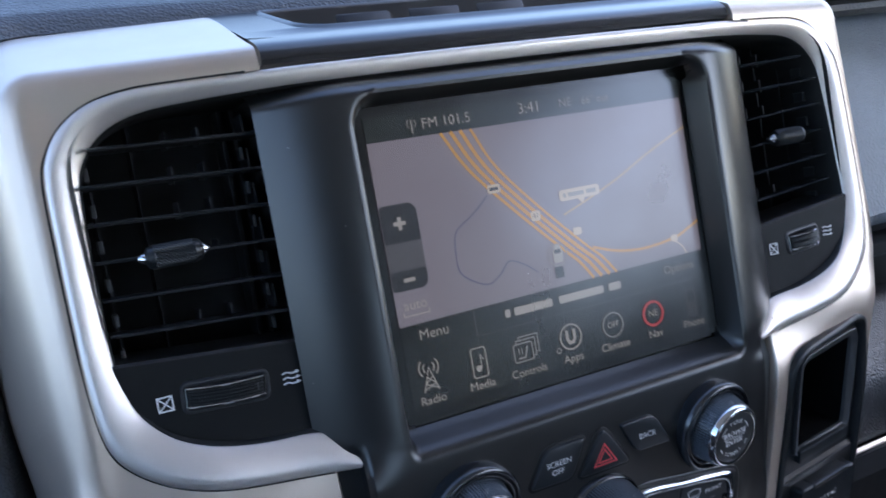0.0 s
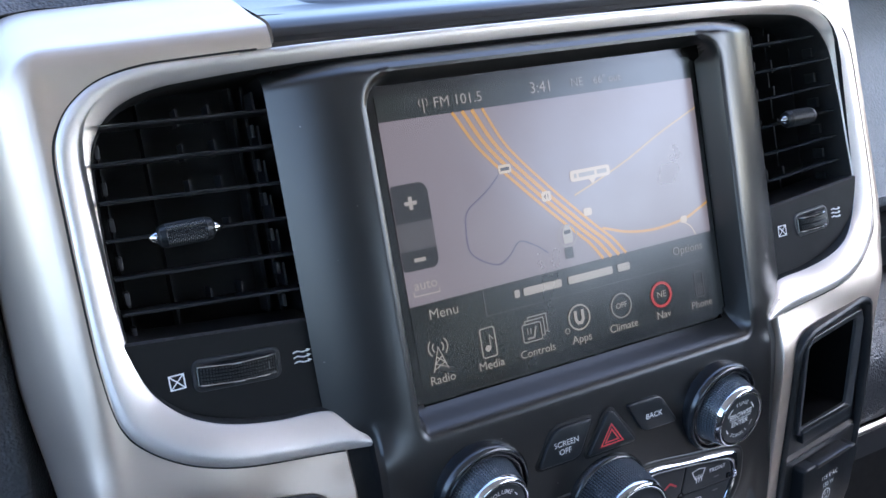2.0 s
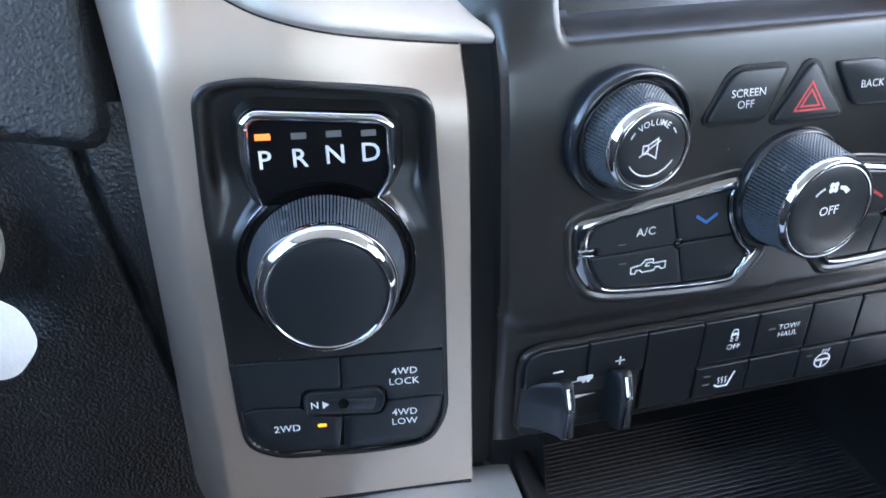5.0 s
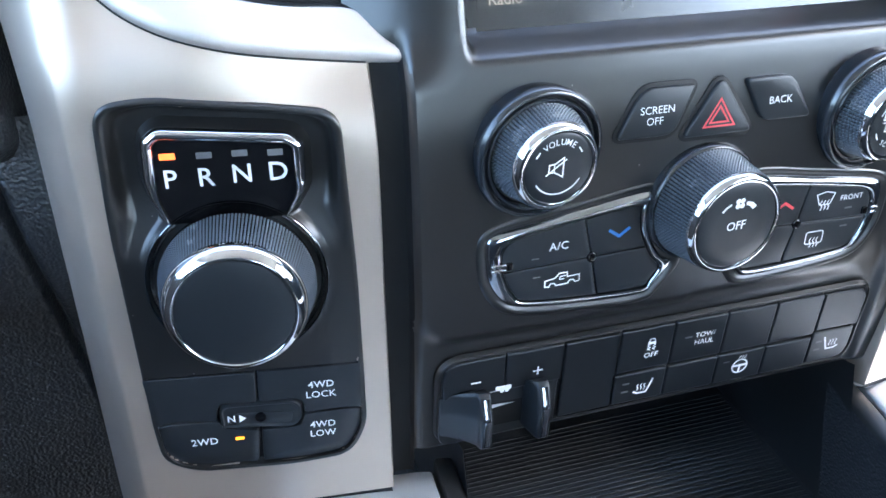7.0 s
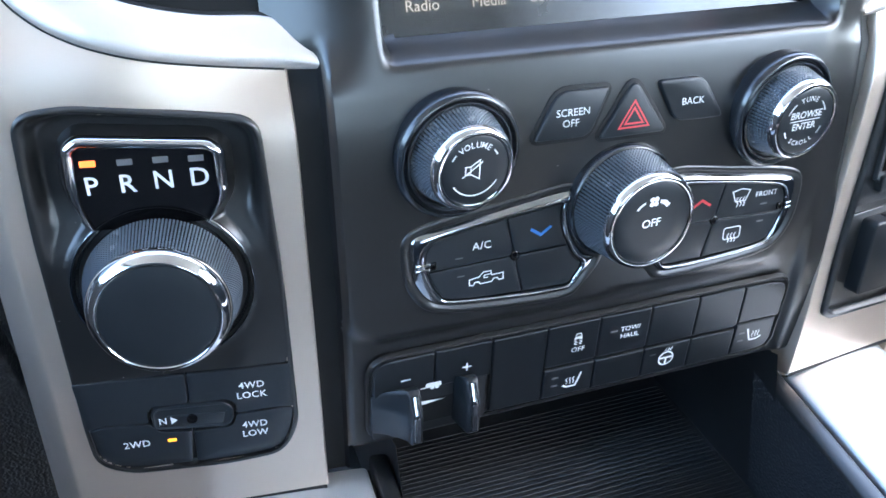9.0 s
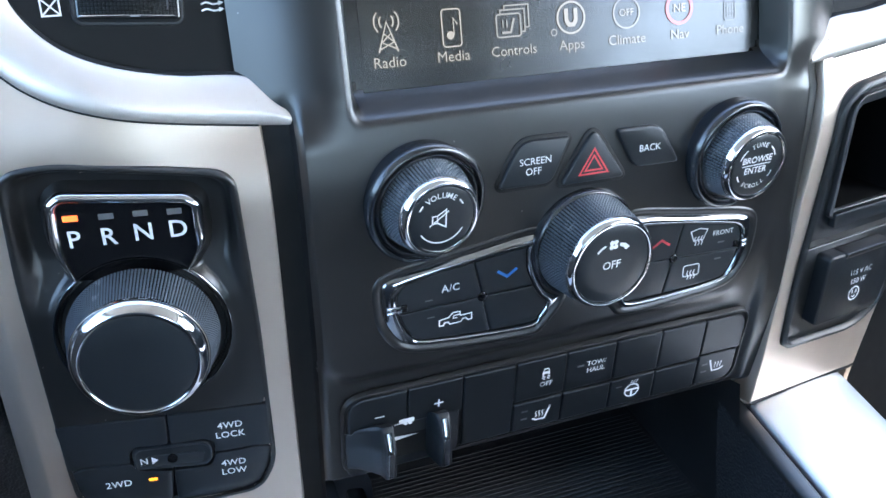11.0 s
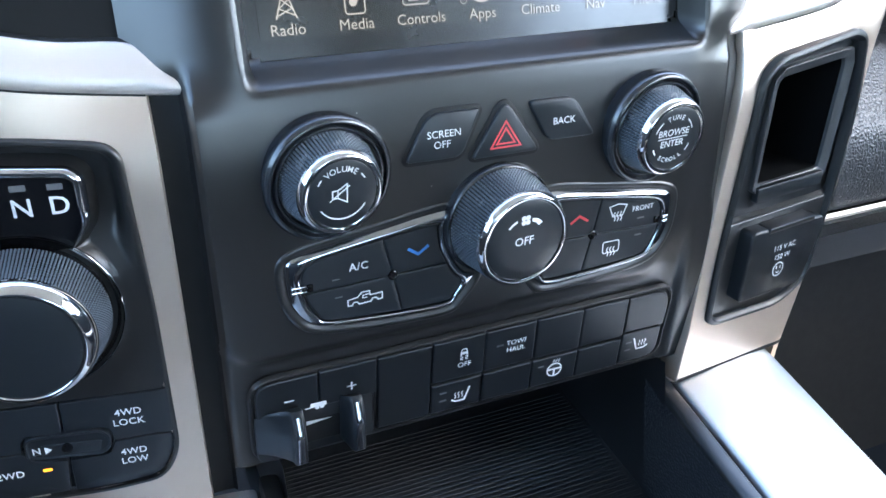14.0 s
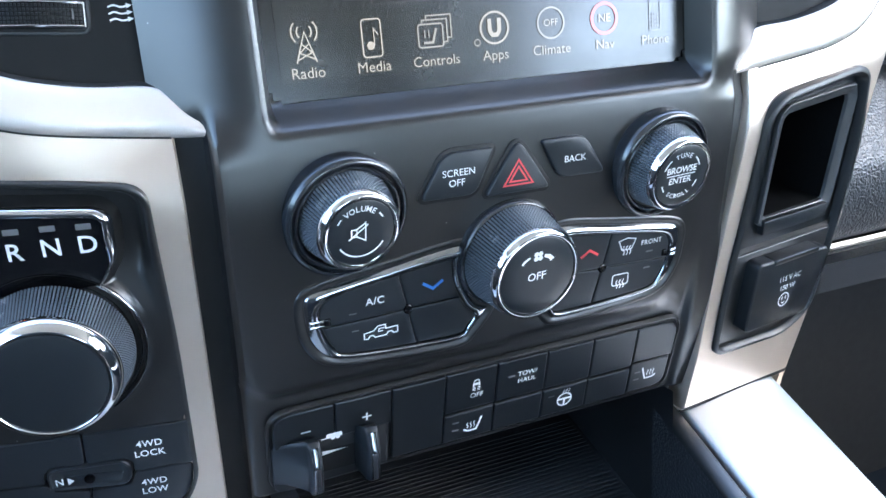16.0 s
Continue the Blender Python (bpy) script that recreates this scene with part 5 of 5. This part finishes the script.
    for k in (-2.1, 0, 2.1):
        g.stroke(smooth_path([(-3.4, k), (-1.6, k + 0.5), (0.6, k - 0.2), (3.2, k + 0.2)], 4), 0.55, 0.2).fill([(2.2, k - 0.7), (4, k + 0.2), (2.2, k + 0.9)], 0.21)
    P("open_symbol", g.at(m), PRINT, flip=False)


vent(-1)
vent(1)


# ---- gear selector on the driver's trim ----
def selector():
    cx, cz = -170.3, -92
    m = frame_on(side, cx, cz)
    g = thing("rotary_gear_selector", tuple(m.translation), "black rotary gear selector panel with chrome-ringed dial", "gear selector")

    def L(pts):
        return flat(pts, side, 0, cx, cz)

    outline = L(SHIFT_PLATE)
    c = Vector(L([(-170.4, -84.5)])[0])
    rim = 29.9
    part("lip", Geo().pad(outline, [(-0.5, -1.5), (-0.45, 0.2), (-0.2, 0.8), (0.3, 1.1), (1.0, 1.15), (1.3, 1.1), (1.4, -3.5)], cap=False).at(m), BLACK, g, "thin rounded black lip", sharp=60)
    # outline of the display shield, from waist to waist
    top = L([(-152.0, -62.2), (-145.7, -54.0), (-145.3, -38.6), (-149.2, -35.0), (-189.0, -30.2), (-193.4, -33.6), (-194.4, -49.0), (-188.9, -61.4)])
    p0, p1 = Vector(top[0]), Vector(top[-1])
    a0 = math.degrees(math.atan2(p0.y - c.y, p0.x - c.x))
    a1 = math.degrees(math.atan2(p1.y - c.y, p1.x - c.x))
    brow = rpoly(top, [0, 4, 5, 3, 5, 4, 6, 0], 6)
    ring = [(c.x + rim * math.cos(radians(a)), c.y + rim * math.sin(radians(a))) for a in steps(a1, a0 + 360, 84)]
    island = brow + ring
    # plate with a smooth bowl round the shield, flat beside the dial
    seam = L([(-210, -117.6), (-128, -121.4)])
    (sx, sy), (tx, ty) = seam
    upper, loop = [], inset(outline, 1.2)
    above = lambda q: (q[1] - sy) * (tx - sx) - (ty - sy) * (q[0] - sx)
    for q, r in zip(loop, loop[1:] + loop[:1]):
        if above(q) > 0:
            upper.append(q)
        if above(q) * above(r) < 0:
            t = above(q) / (above(q) - above(r))
            upper.append((q[0] + (r[0] - q[0]) * t, q[1] + (r[1] - q[1]) * t))
    hub = Vector(L([(-170, -63)])[0])
    n = 180
    outer, edge = rays(upper, hub, n), rays(island, hub, n)
    shield = rays(inset(brow, -2.4), hub, n)
    round_ = rays([(c.x + (rim + 2.4) * math.cos(radians(a)), c.y + (rim + 2.4) * math.sin(radians(a))) for a in range(0, 360, 4)], hub, n)
    inner = [max(p, q, key=lambda r: (Vector(r) - hub).length) for p, q in zip(shield, round_)]
    bowl0, bowl1 = L([(-170, -78)])[0][1], L([(-170, -50)])[0][1]
    rows = [[(*q, -3.0) for q in outer]]
    for t in (0, 0.02, 0.08, 0.16, 0.26, 0.38, 0.5, 0.65, 0.8, 0.92, 1.0):
        rows.append([])
        for p, q in zip(outer, inner):
            u, v = p[0] + (q[0] - p[0]) * t, p[1] + (q[1] - p[1]) * t
            rows[-1].append((u, v, 1.1 - 6.0 * sstep(bowl0, bowl1, v) * sstep(0.02, 0.45, t)))
    mid = [((p[0] + q[0]) / 2, (p[1] + q[1]) / 2) for p, q in zip(inner, edge)]
    rows.append([(u, v, 1.1 - 2.6 * sstep(bowl0, bowl1, v)) for u, v in mid])
    rows.append([(*q, 1.25) for q in edge])
    part("plate", Geo().rows(rows, True).at(m), BLACK, g, sharp=60)
    near = [(c.x + (rim + 0.2) * math.cos(radians(a)), c.y + (rim + 0.2) * math.sin(radians(a))) for a in steps(a1, a0, 30)]
    part("shield_ground", Geo().fill(brow + near, 1.3).at(m), GLOSSBLACK, g)
    # chrome: broad over the shield, thin round the dial
    low, high = min(p0.y, p1.y), L([(-170, -46)])[0][1]
    broad = [0.9 + 2.6 * sstep(low, high, q[1]) for q in brow]
    rows = []
    for f, w in ((-0.12, 0.2), (0.0, 1.7), (0.2, 2.6), (0.45, 3.1), (0.7, 2.9), (0.92, 2.0), (1.0, 1.2)):
        far = inset(brow, 1.0, False)
        rows.append([(q[0] + (r[0] - q[0]) * b * f, q[1] + (r[1] - q[1]) * b * f, w) for q, r, b in zip(brow, far, broad)])
    part("chrome_brow", Geo().rows(rows).at(m), CHROME, g, "broad chrome brow over the gear letters", sharp=60)
    part("chrome_arc", Geo().rows([[(*q, w) for q in inset(ring, d, False)] for d, w in ((-0.35, 0.6), (-0.3, 1.5), (0.05, 1.85), (0.45, 1.5), (0.5, 0.2))]).at(m), FRAME, g, "thin chrome arc round the dial", sharp=60)
    for ch, x, z in (("P", -186.5, -46.7), ("R", -175.8, -47.0), ("N", -164.7, -46.9), ("D", -153.7, -47.2)):
        icon("letter", lettering(ch, 8.7, bold=0.09, w=1.45).at(m @ Matrix.Translation((*L([(x, z)])[0], 0))), PRINT, g)
    for i, (x, z) in enumerate(((-186.3, -39.1), (-175.4, -39.7), (-164.7, -40.0), (-154.0, -40.7))):
        icon("gear_lamp", Geo().fill(rrect(-2.4, -1.05, 2.4, 1.05, 0.25, 2), 1.45).at(m @ Matrix.Translation((*L([(x, z)])[0], 0))), ORANGE if i == 0 else DIMPRINT, g, "lit orange lamp" if i == 0 else "unlit grey lamp")
    # dial in its well
    k = m @ Matrix.Translation((*c, 1.2))
    part("dial_well", Geo().lathe([(rim - 0.3, 0.2), (rim - 0.9, -0.3), (rim - 2.0, -2.4), (24, -3.0)], 90).at(k), BLACK, g)
    part("well_knurl", Geo().studs(rim - 2.0, -2.4, rim - 1.0, -0.6, 140, 0.1).at(k), COLLAR, g, "fine serration in the well", sharp=20)
    h = 20.6
    dial = part("dial", Geo().lathe([(25.75, -4.4), (25.55, 1.4), (22.55, h - 4.6), (20, h - 4.6)], 110).at(k), COLLAR, g)
    part("knurl", Geo().studs(26.0, 0.6, 22.9, h - 4.8, 140, 0.15).at(k), GRIP, dial, "knurled black rubber dial", sharp=20)
    part("dial_ring", Geo().lathe([(22.9, h - 6.0), (23.0, h - 5.0), (22.8, h - 4.0), (22.2, h - 2.5), (21.2, h - 1.1), (20.2, h - 0.3), (19.5, h), (19.1, h - 0.15), (18.9, h - 0.9)], 110).at(k), CHROME, dial, "wide polished chrome ring", sharp=60)
    part("dial_cap", Geo().lathe([(18.85, h - 1.2), (18.6, h - 0.6), (17.9, h - 0.35), (10, h - 0.15), (0.001, h - 0.1)], 80).at(k), BUTTON, dial)

    # four-wheel-drive buttons below the dial: flush, rolled off along the foot of the plate
    foot, low_v = inset(outline, 1.2), L([(-170, -146)])[0][1]

    def roll(u, v):
        e = 1e9
        for a, b in zip(foot, foot[1:] + foot[:1]):
            a, b, q = Vector(a), Vector(b), Vector((u, v))
            t = max(0.0, min(1.0, (q - a).dot(b - a) / max(1e-9, (b - a).length_squared)))
            e = min(e, (q - a - (b - a) * t).length)
        return 1.5 * (1 - sstep(0, 6.0, e)) * (1 - sstep(low_v, low_v + 10, v))

    def button(pts, r, name="drive_button"):
        q = rpoly(L(pts), r, 6)
        q = inset(q, 0.2)
        return part(name, radial(q, [(1.0, -3.2), (1.0, 0.9), (0.992, 1.25), (0.975, 1.45), (0.86, 1.5), (0.7, 1.5), (0.5, 1.5), (0.25, 1.5), (0.02, 1.5)], roll).at(m), BUTTON, g, sharp=30)

    part("button_seam", Geo().pad(rpoly(L([(-207.4, -117.4), (-206, -150), (-198, -158.6), (-142, -161.8), (-133.6, -154), (-131.9, -121.4)]), [1, 8, 8, 9, 8, 1], 5), [(0, -3.2), (0, -1.6)]).at(m), GAP, g)
    button([(-207.6, -117.9), (-206.2, -139.3), (-200.6, -137.4), (-184.2, -139.0), (-184.0, -134.0), (-181.0, -131.6), (-169.6, -132.9), (-169.0, -120.1)], [1.2, 1.6, 1.6, 1.2, 3, 3, 1.2, 1.2])
    button([(-168.8, -120.1), (-169.4, -132.9), (-156.4, -133.2), (-153.2, -136.0), (-153.6, -140.3), (-137.6, -140.2), (-132.4, -141.6), (-131.8, -121.5)], [1.2, 1.2, 2, 2, 1.2, 1.6, 1.2, 1.2])
    button([(-206.2, -139.5), (-205.2, -150.4), (-200, -156.6), (-193.6, -159.0), (-171.9, -160.8), (-169.8, -145.2), (-181.4, -143.2), (-184.2, -139.2), (-200.6, -137.7)], [1.6, 6, 6, 6, 1.2, 1.2, 3, 1.2, 1.6])
    button([(-170.4, -160.9), (-157, -161.8), (-142, -160.6), (-136.6, -157.6), (-132.4, -148.6), (-132.5, -141.9), (-137.6, -140.5), (-153.6, -140.6), (-155.4, -145.6), (-169.6, -145.3)], [1.2, 6, 6, 6, 6, 1.2, 1.6, 1.2, 3, 1.2])
    pod_ = rpoly(L([(-183.4, -134.6), (-183.2, -142.2), (-180.4, -142.7), (-157.2, -145.4), (-154.4, -142.4), (-154.0, -137.0), (-157, -133.9), (-181, -132.5)]), [3, 3, 2, 3, 3, 3, 2, 3], 5)
    body = part("neutral_button", Geo().pad(pod_, [(0, -2), (0, 1.2), (0.35, 1.75), (0.9, 1.8), (1.3, 1.5), (1.7, 1.45)]).at(m), BUTTON, g)
    part("neutral_rib", Geo().pad(rpoly(L([(-177.6, -136.6), (-178.4, -141.2), (-158.4, -143.0), (-157.2, -138.6)]), 0.8, 3), [(0, 1.4), (0, 1.85), (0.25, 2.0)]).at(m), BUTTON, body)
    part("neutral_hub", Geo().lathe([(1.9, 1.6), (1.9, 2.4), (1.4, 2.4), (1.2, 1.9), (0.001, 1.9)], 20).at(m @ Matrix.Translation((*L([(-169.1, -139.0)])[0], 0.2))), GLOSSBLACK, body)
    for text, x, z, size in (("4WD", -146.6, -128.6, 4.0), ("LOCK", -147.0, -132.9, 4.0), ("4WD", -147.2, -146.2, 4.0), ("LOW", -147.5, -150.3, 4.0), ("2WD", -190.0, -147.5, 4.1), ("N", -179.4, -138.6, 4.0)):
        icon("word", lettering(text, size, bold=0.05, w=1.62 + 0.45 * (text == "N"), spacing=1.06).at(m @ Matrix.Translation((*L([(x, z)])[0], 0))), PRINT, g)
    icon("arrow_mark", Geo().fill([(-1, -1.7), (1.4, 0), (-1, 1.7)], 2.1).at(m @ Matrix.Translation((*L([(-175.6, -138.7)])[0], 0))), PRINT, g)
    icon("drive_lamp", Geo().fill(rrect(-1.6, -0.65, 1.6, 0.65, 0.3, 2), 1.62).at(m @ Matrix.Translation((*L([(-177.5, -147.7)])[0], 0))), AMBER, g, "lit amber lamp")
    for x, z in ((-161.5, -139.7), (-161.5, -129.5), (-160.5, -147.6)):
        icon("marker_lamp", Geo().fill(rrect(-1.6, -0.35, 1.6, 0.35, 0.2, 2), 1.62 + (0.45 if z == -139.7 else 0)).at(m @ Matrix.Translation((*L([(x, z)])[0], 0))), DARK, g)


selector()


# ---- storage slot and power outlet on the passenger's trim ----
def storage():
    cx, cz = 158, -88
    m = frame_on(side, cx, cz)
    g = thing("storage_slot", tuple(m.translation), "black upright storage slot set in silver trim", "storage slot")

    def L(pts):
        return flat(pts, side, 0, cx, cz)

    outer = L(BIN_PLATE)
    hole = rpoly(L([(138.5, -88.2), (181.4, -86.2), (184.2, -34.2), (140, -39.2)]), [1.5, 1.5, 3, 4], 6)
    part("frame", Geo().pad(outer, [(-0.5, -2), (-0.4, 1.2), (0.4, 2.0), (2.0, 2.2), (3.4, 1.2), (4.2, -0.5)], cap=False).at(m), SWITCH, g)
    # face with the opening: rings from the frame to the mouth of the slot, then its walls
    n = 60

    def even(poly):
        pts = [Vector((*p, 0)) for p in poly] + [Vector((*poly[0], 0))]
        d = [0.0]
        for a, b in zip(pts, pts[1:]):
            d.append(d[-1] + (b - a).length)
        out = []
        for i in range(n):
            t = d[-1] * i / n
            k = max(j for j in range(len(d) - 1) if d[j] <= t)
            out.append(tuple((pts[k] + (pts[k + 1] - pts[k]) * ((t - d[k]) / max(1e-6, d[k + 1] - d[k])))[:2]))
        return out

    start = rpoly(L([(121, -103.6), (192, -100.8), (194, -57), (188.8, -27), (182, -23.8), (134.4, -30.8), (127, -39), (123.6, -76)]), [1, 1, 12, 5, 4, 7, 4, 12], 6)
    o = even(start)
    h = even(hole)
    # begin both loops at their lower corner nearest the stack
    key = lambda poly: min(range(n), key=lambda i: poly[i][0] + poly[i][1])
    o = o[key(o):] + o[:key(o)]
    h = h[key(h):] + h[:key(h)]
    part("slot_wall", Geo().rows([[(*p, -0.5) for p in o], [(p[0] + (q[0] - p[0]) * 0.1, p[1] + (q[1] - p[1]) * 0.1, -2.6) for p, q in zip(o, h)], [(*p, -2.8) for p in inset(h, -5.4)]], True).at(m), SWITCH, g)
    part("mouth", Geo().rows([[(*p, w) for p in inset(h, d)] for d, w in ((-5.5, -2.9), (-5.2, -1.0), (-4.8, -0.7), (-1.0, -2.0), (-0.4, -2.5), (0, -4.0))], True).at(m), MOUTH, g, "soft black rim round the opening", sharp=30)
    # walls and floor of the slot, darkened by colour where no light reaches
    part("slot_lining", Geo().rows([[(p[0], p[1], w) for p in h] for w in (-4.0, -5.0, -48)], True, False, True).at(m), PIT, g, "inside of the slot, coloured near black for its shade")
    part("ledge", Geo().box(*L([(136.4, -96.0)])[0], -6, *L([(182.8, -87.2)])[0], 0.6, 0.8, 1.0).at(m), BUTTON, g)

    p = thing("power_outlet", tuple((m @ Vector((0, -38, 2)))), "black power outlet with a hinged flap below the slot", "power outlet")
    base = rpoly(L([(117.4, -150.4), (122, -153.6), (167, -155), (184.6, -145), (192, -101.4), (121, -104.2)]), [3, 4, 12, 10, 2, 2], 5)
    part("base", Geo().pad(base, [(0, -2), (0, -0.2), (0.5, 0.1)]).at(m), BLACK, p)
    flap = rpoly(L([(127.6, -142.8), (172.6, -142.4), (182, -112), (180, -107.4), (129.4, -106.6)]), [3, 5, 4, 2, 3], 5)
    f = part("flap", Geo().pad(flap, [(0, -0.5), (0, 6.6), (0.3, 7.3), (0.9, 7.7)]).at(m), SWITCH, p)
    part("hinge", Geo().box(*L([(140, -109.0)])[0], 1, *L([(172, -105.2)])[0], 8.6, 0.7, 1.0).at(m), BLACK, p)
    part("base_bevel", Geo().stroke(smooth_path(L([(121, -151.6), (146, -153.2), (166, -152.4), (181, -145)]), 5), 2.2, 0.5).at(m), BUTTON, p)
    a = L([(154.2, -118.2)])[0]
    mm = m @ Matrix.Translation((*a, 7.7))
    icon("word", lettering("115 V AC", 4.0, bold=0.012).at(mm), PRINT, f)
    icon("word", lettering("150 W", 4.0, bold=0.012).at(mm @ Matrix.Translation((-0.7, -5.1, 0))), PRINT, f)
    icon("socket_symbol", Geo().stroke(arc(0, 0, 3.6, 0, 360, 28)[:-1], 0.6, closed=True).stroke([(-1.3, 0), (-1.3, 1.9)], 0.6, 0.13).stroke([(1.3, 0), (1.3, 1.9)], 0.6, 0.13).stroke(arc(0, -0.9, 1.1, 200, 340, 6), 0.6, 0.13).at(mm @ Matrix.Translation((-1.8, -12, 0))), PRINT, f)


storage()


# ---- console below: silver rails, open tray with a ribbed mat ----
def rail_z(y):
    return -182.6 + (y - 30.8) * 0.475


def console():
    prof = [(104.6, -9), (104.8, -1.6), (105.2, -0.6), (106.0, 0.0), (108, 0.35), (113, 0.9), (130, 1.5), (150, 1.2), (164, 0.2), (169.5, -2), (172.5, -6), (174, -12), (175, -60)]
    wall = [(105.8, -8), (104.8, -7), (102.9, -6.6), (102.5, -1.6), (101.9, -0.6), (100.8, -0.2), (97.2, -0.6), (95.2, -1.2), (94.2, -2.4), (93.6, -4.6), (92.2, -24), (91, -64)]

    def strip(s, profile, ys, slant, close=False):
        rows = [[(x * s, y + slant * (x - 108), rail_z(y) + w - (2.2 if close and y == ys[0] else 0)) for x, w in profile] for y in ys]
        g = Geo().rows(rows)
        return g.add(rows[0], [tuple(range(len(profile)))]) if close else g

    for s, n in ((1, "passenger"), (-1, "driver")):
        ys = [33, 31, 24, 10, -20, -60, -110, -170, -260]
        r = thing("console_rail_" + n, (140 * s, 0, rail_z(0)), "bright satin silver rail along the console", "console rail", group="console rails")
        part("top_face", strip(s, prof[:10], ys, 0.09, True), RAIL, r, sharp=60)
        part("outer_face", strip(s, prof[9:], ys, 0.09), RAIL, r, sharp=60)
        ys = [36, 20, 0, -40, -100, -170, -260]
        w = thing("tray_wall_" + n, (100 * s, 0, rail_z(0)), "black inner wall of the console tray", "console wall", group="tray walls")
        part("lip", strip(s, wall[:10], ys, 0), BLACK, w, "rounded black lip")
        part("inner_face", strip(s, wall[9:], ys, 0), LOWSKIN, w)
    floor_z = lambda y: -239 + (y - 70) * 0.30
    tray = thing("console_tray", (0, 60, floor_z(60)), "open console tray with a ribbed black rubber mat", "console tray")
    part("tray_floor", Geo().rows([[(x, y, floor_z(y) - 0.4) for x in (-99, 99)] for y in (135, 60, 0, -100, -260)]), MAT, tray)
    part("rear_wall", Geo().rows([[(x, 132, -180), (x, 128, floor_z(128))] for x in steps(-99, 99, 4)]), BLACK, tray)
    part("cheek", Geo().rows([[(-94, 132, -170), (-94, 20, -170)], [(-92, 132, -250), (-92, 20, -258)]]), BLACK, tray)
    part("cheek", Geo().rows([[(94, 132, -170), (94, 20, -170)], [(92, 132, -250), (92, 20, -258)]]), BLACK, tray)
    # mat: ribs across the tray
    y = 118.0
    while y > -60:
        z = floor_z(y)
        rows = [[(x, y + dy, z + w - 0.3 * dy) for dy, w in ((1.05, -0.5), (0.8, -0.1), (0.35, 0.15), (-0.35, 0.15), (-0.8, -0.1), (-1.05, -0.5))] for x in (-90, -89, 89, 90)]
        part("rib", Geo().rows(rows), MAT, tray)
        y -= 2.8


console()


# ---- ignition switch and key tag on the driver's side ----
def ignition():
    m = Matrix(((0.98, 0.06, 0.18, -301), (0.17, 0.2, -0.96, 52), (-0.1, 0.97, 0.19, -70), (0, 0, 0, 1)))
    g = thing("ignition_switch", (-301, 50, -70), "round black ignition switch with a silver ring", "ignition switch")
    part("ring", Geo().lathe([(23, -4), (23, 1), (22, 2.4), (17.5, 3), (16.4, 2), (16, -4)], 60).at(m), SATIN, g, "satin silver ring")
    part("barrel", Geo().lathe([(16, -2), (15.6, 3), (14, 4), (0.001, 4)], 48).at(m), BUTTON, g)
    part("key_fob", Geo().box(-4, -26, 2, 5, 8, 12, 1.2, 3).at(m), DARK, g)
    t = Matrix(((0.80, 0.58, 0.1, -285), (0.12, -0.2, -0.97, 20), (-0.58, 0.79, -0.2, -91), (0, 0, 0, 1)))
    tag = thing("key_tag", (-290, 22, -96), "white paper key tag with faint handwriting", "key tag")
    part("paper", Geo().pad(rpoly([(-24, -16), (10, -18), (21, -11), (22, 4), (12, 13), (-24, 14)], [2, 5, 5, 5, 5, 2], 5), [(0, -0.4), (0, 0.3), (0.15, 0.4)]).at(t), PAPER, tag)
    for u0, u1, v in ((-16, -13.5, 4.6), (-12.5, -11, 4.6), (-9.5, -5, 4.8), (-4, 1.5, 4.6), (-14, -12, -1.2), (-11, -8.6, -1.0), (-6, -2, -1.4), (0.5, 3, -1.2), (4, 8.5, -1.0), (-12, -7, -7)):
        part("handwriting_bar", Geo().fill([(u0, v), (u1, v), (u1, v + 0.8), (u0, v + 0.8)], 0.5).at(t), INK, tag)
    part("string", Geo().rows([[(-290 + 0.4 * math.cos(a), 38 + (28 - 38) * i / 6, -84 - 6 * i / 6 + 0.4 * math.sin(a)) for a in (0, 1.6, 3.1, 4.7)] for i in range(7)], True), INK, tag)


ignition()
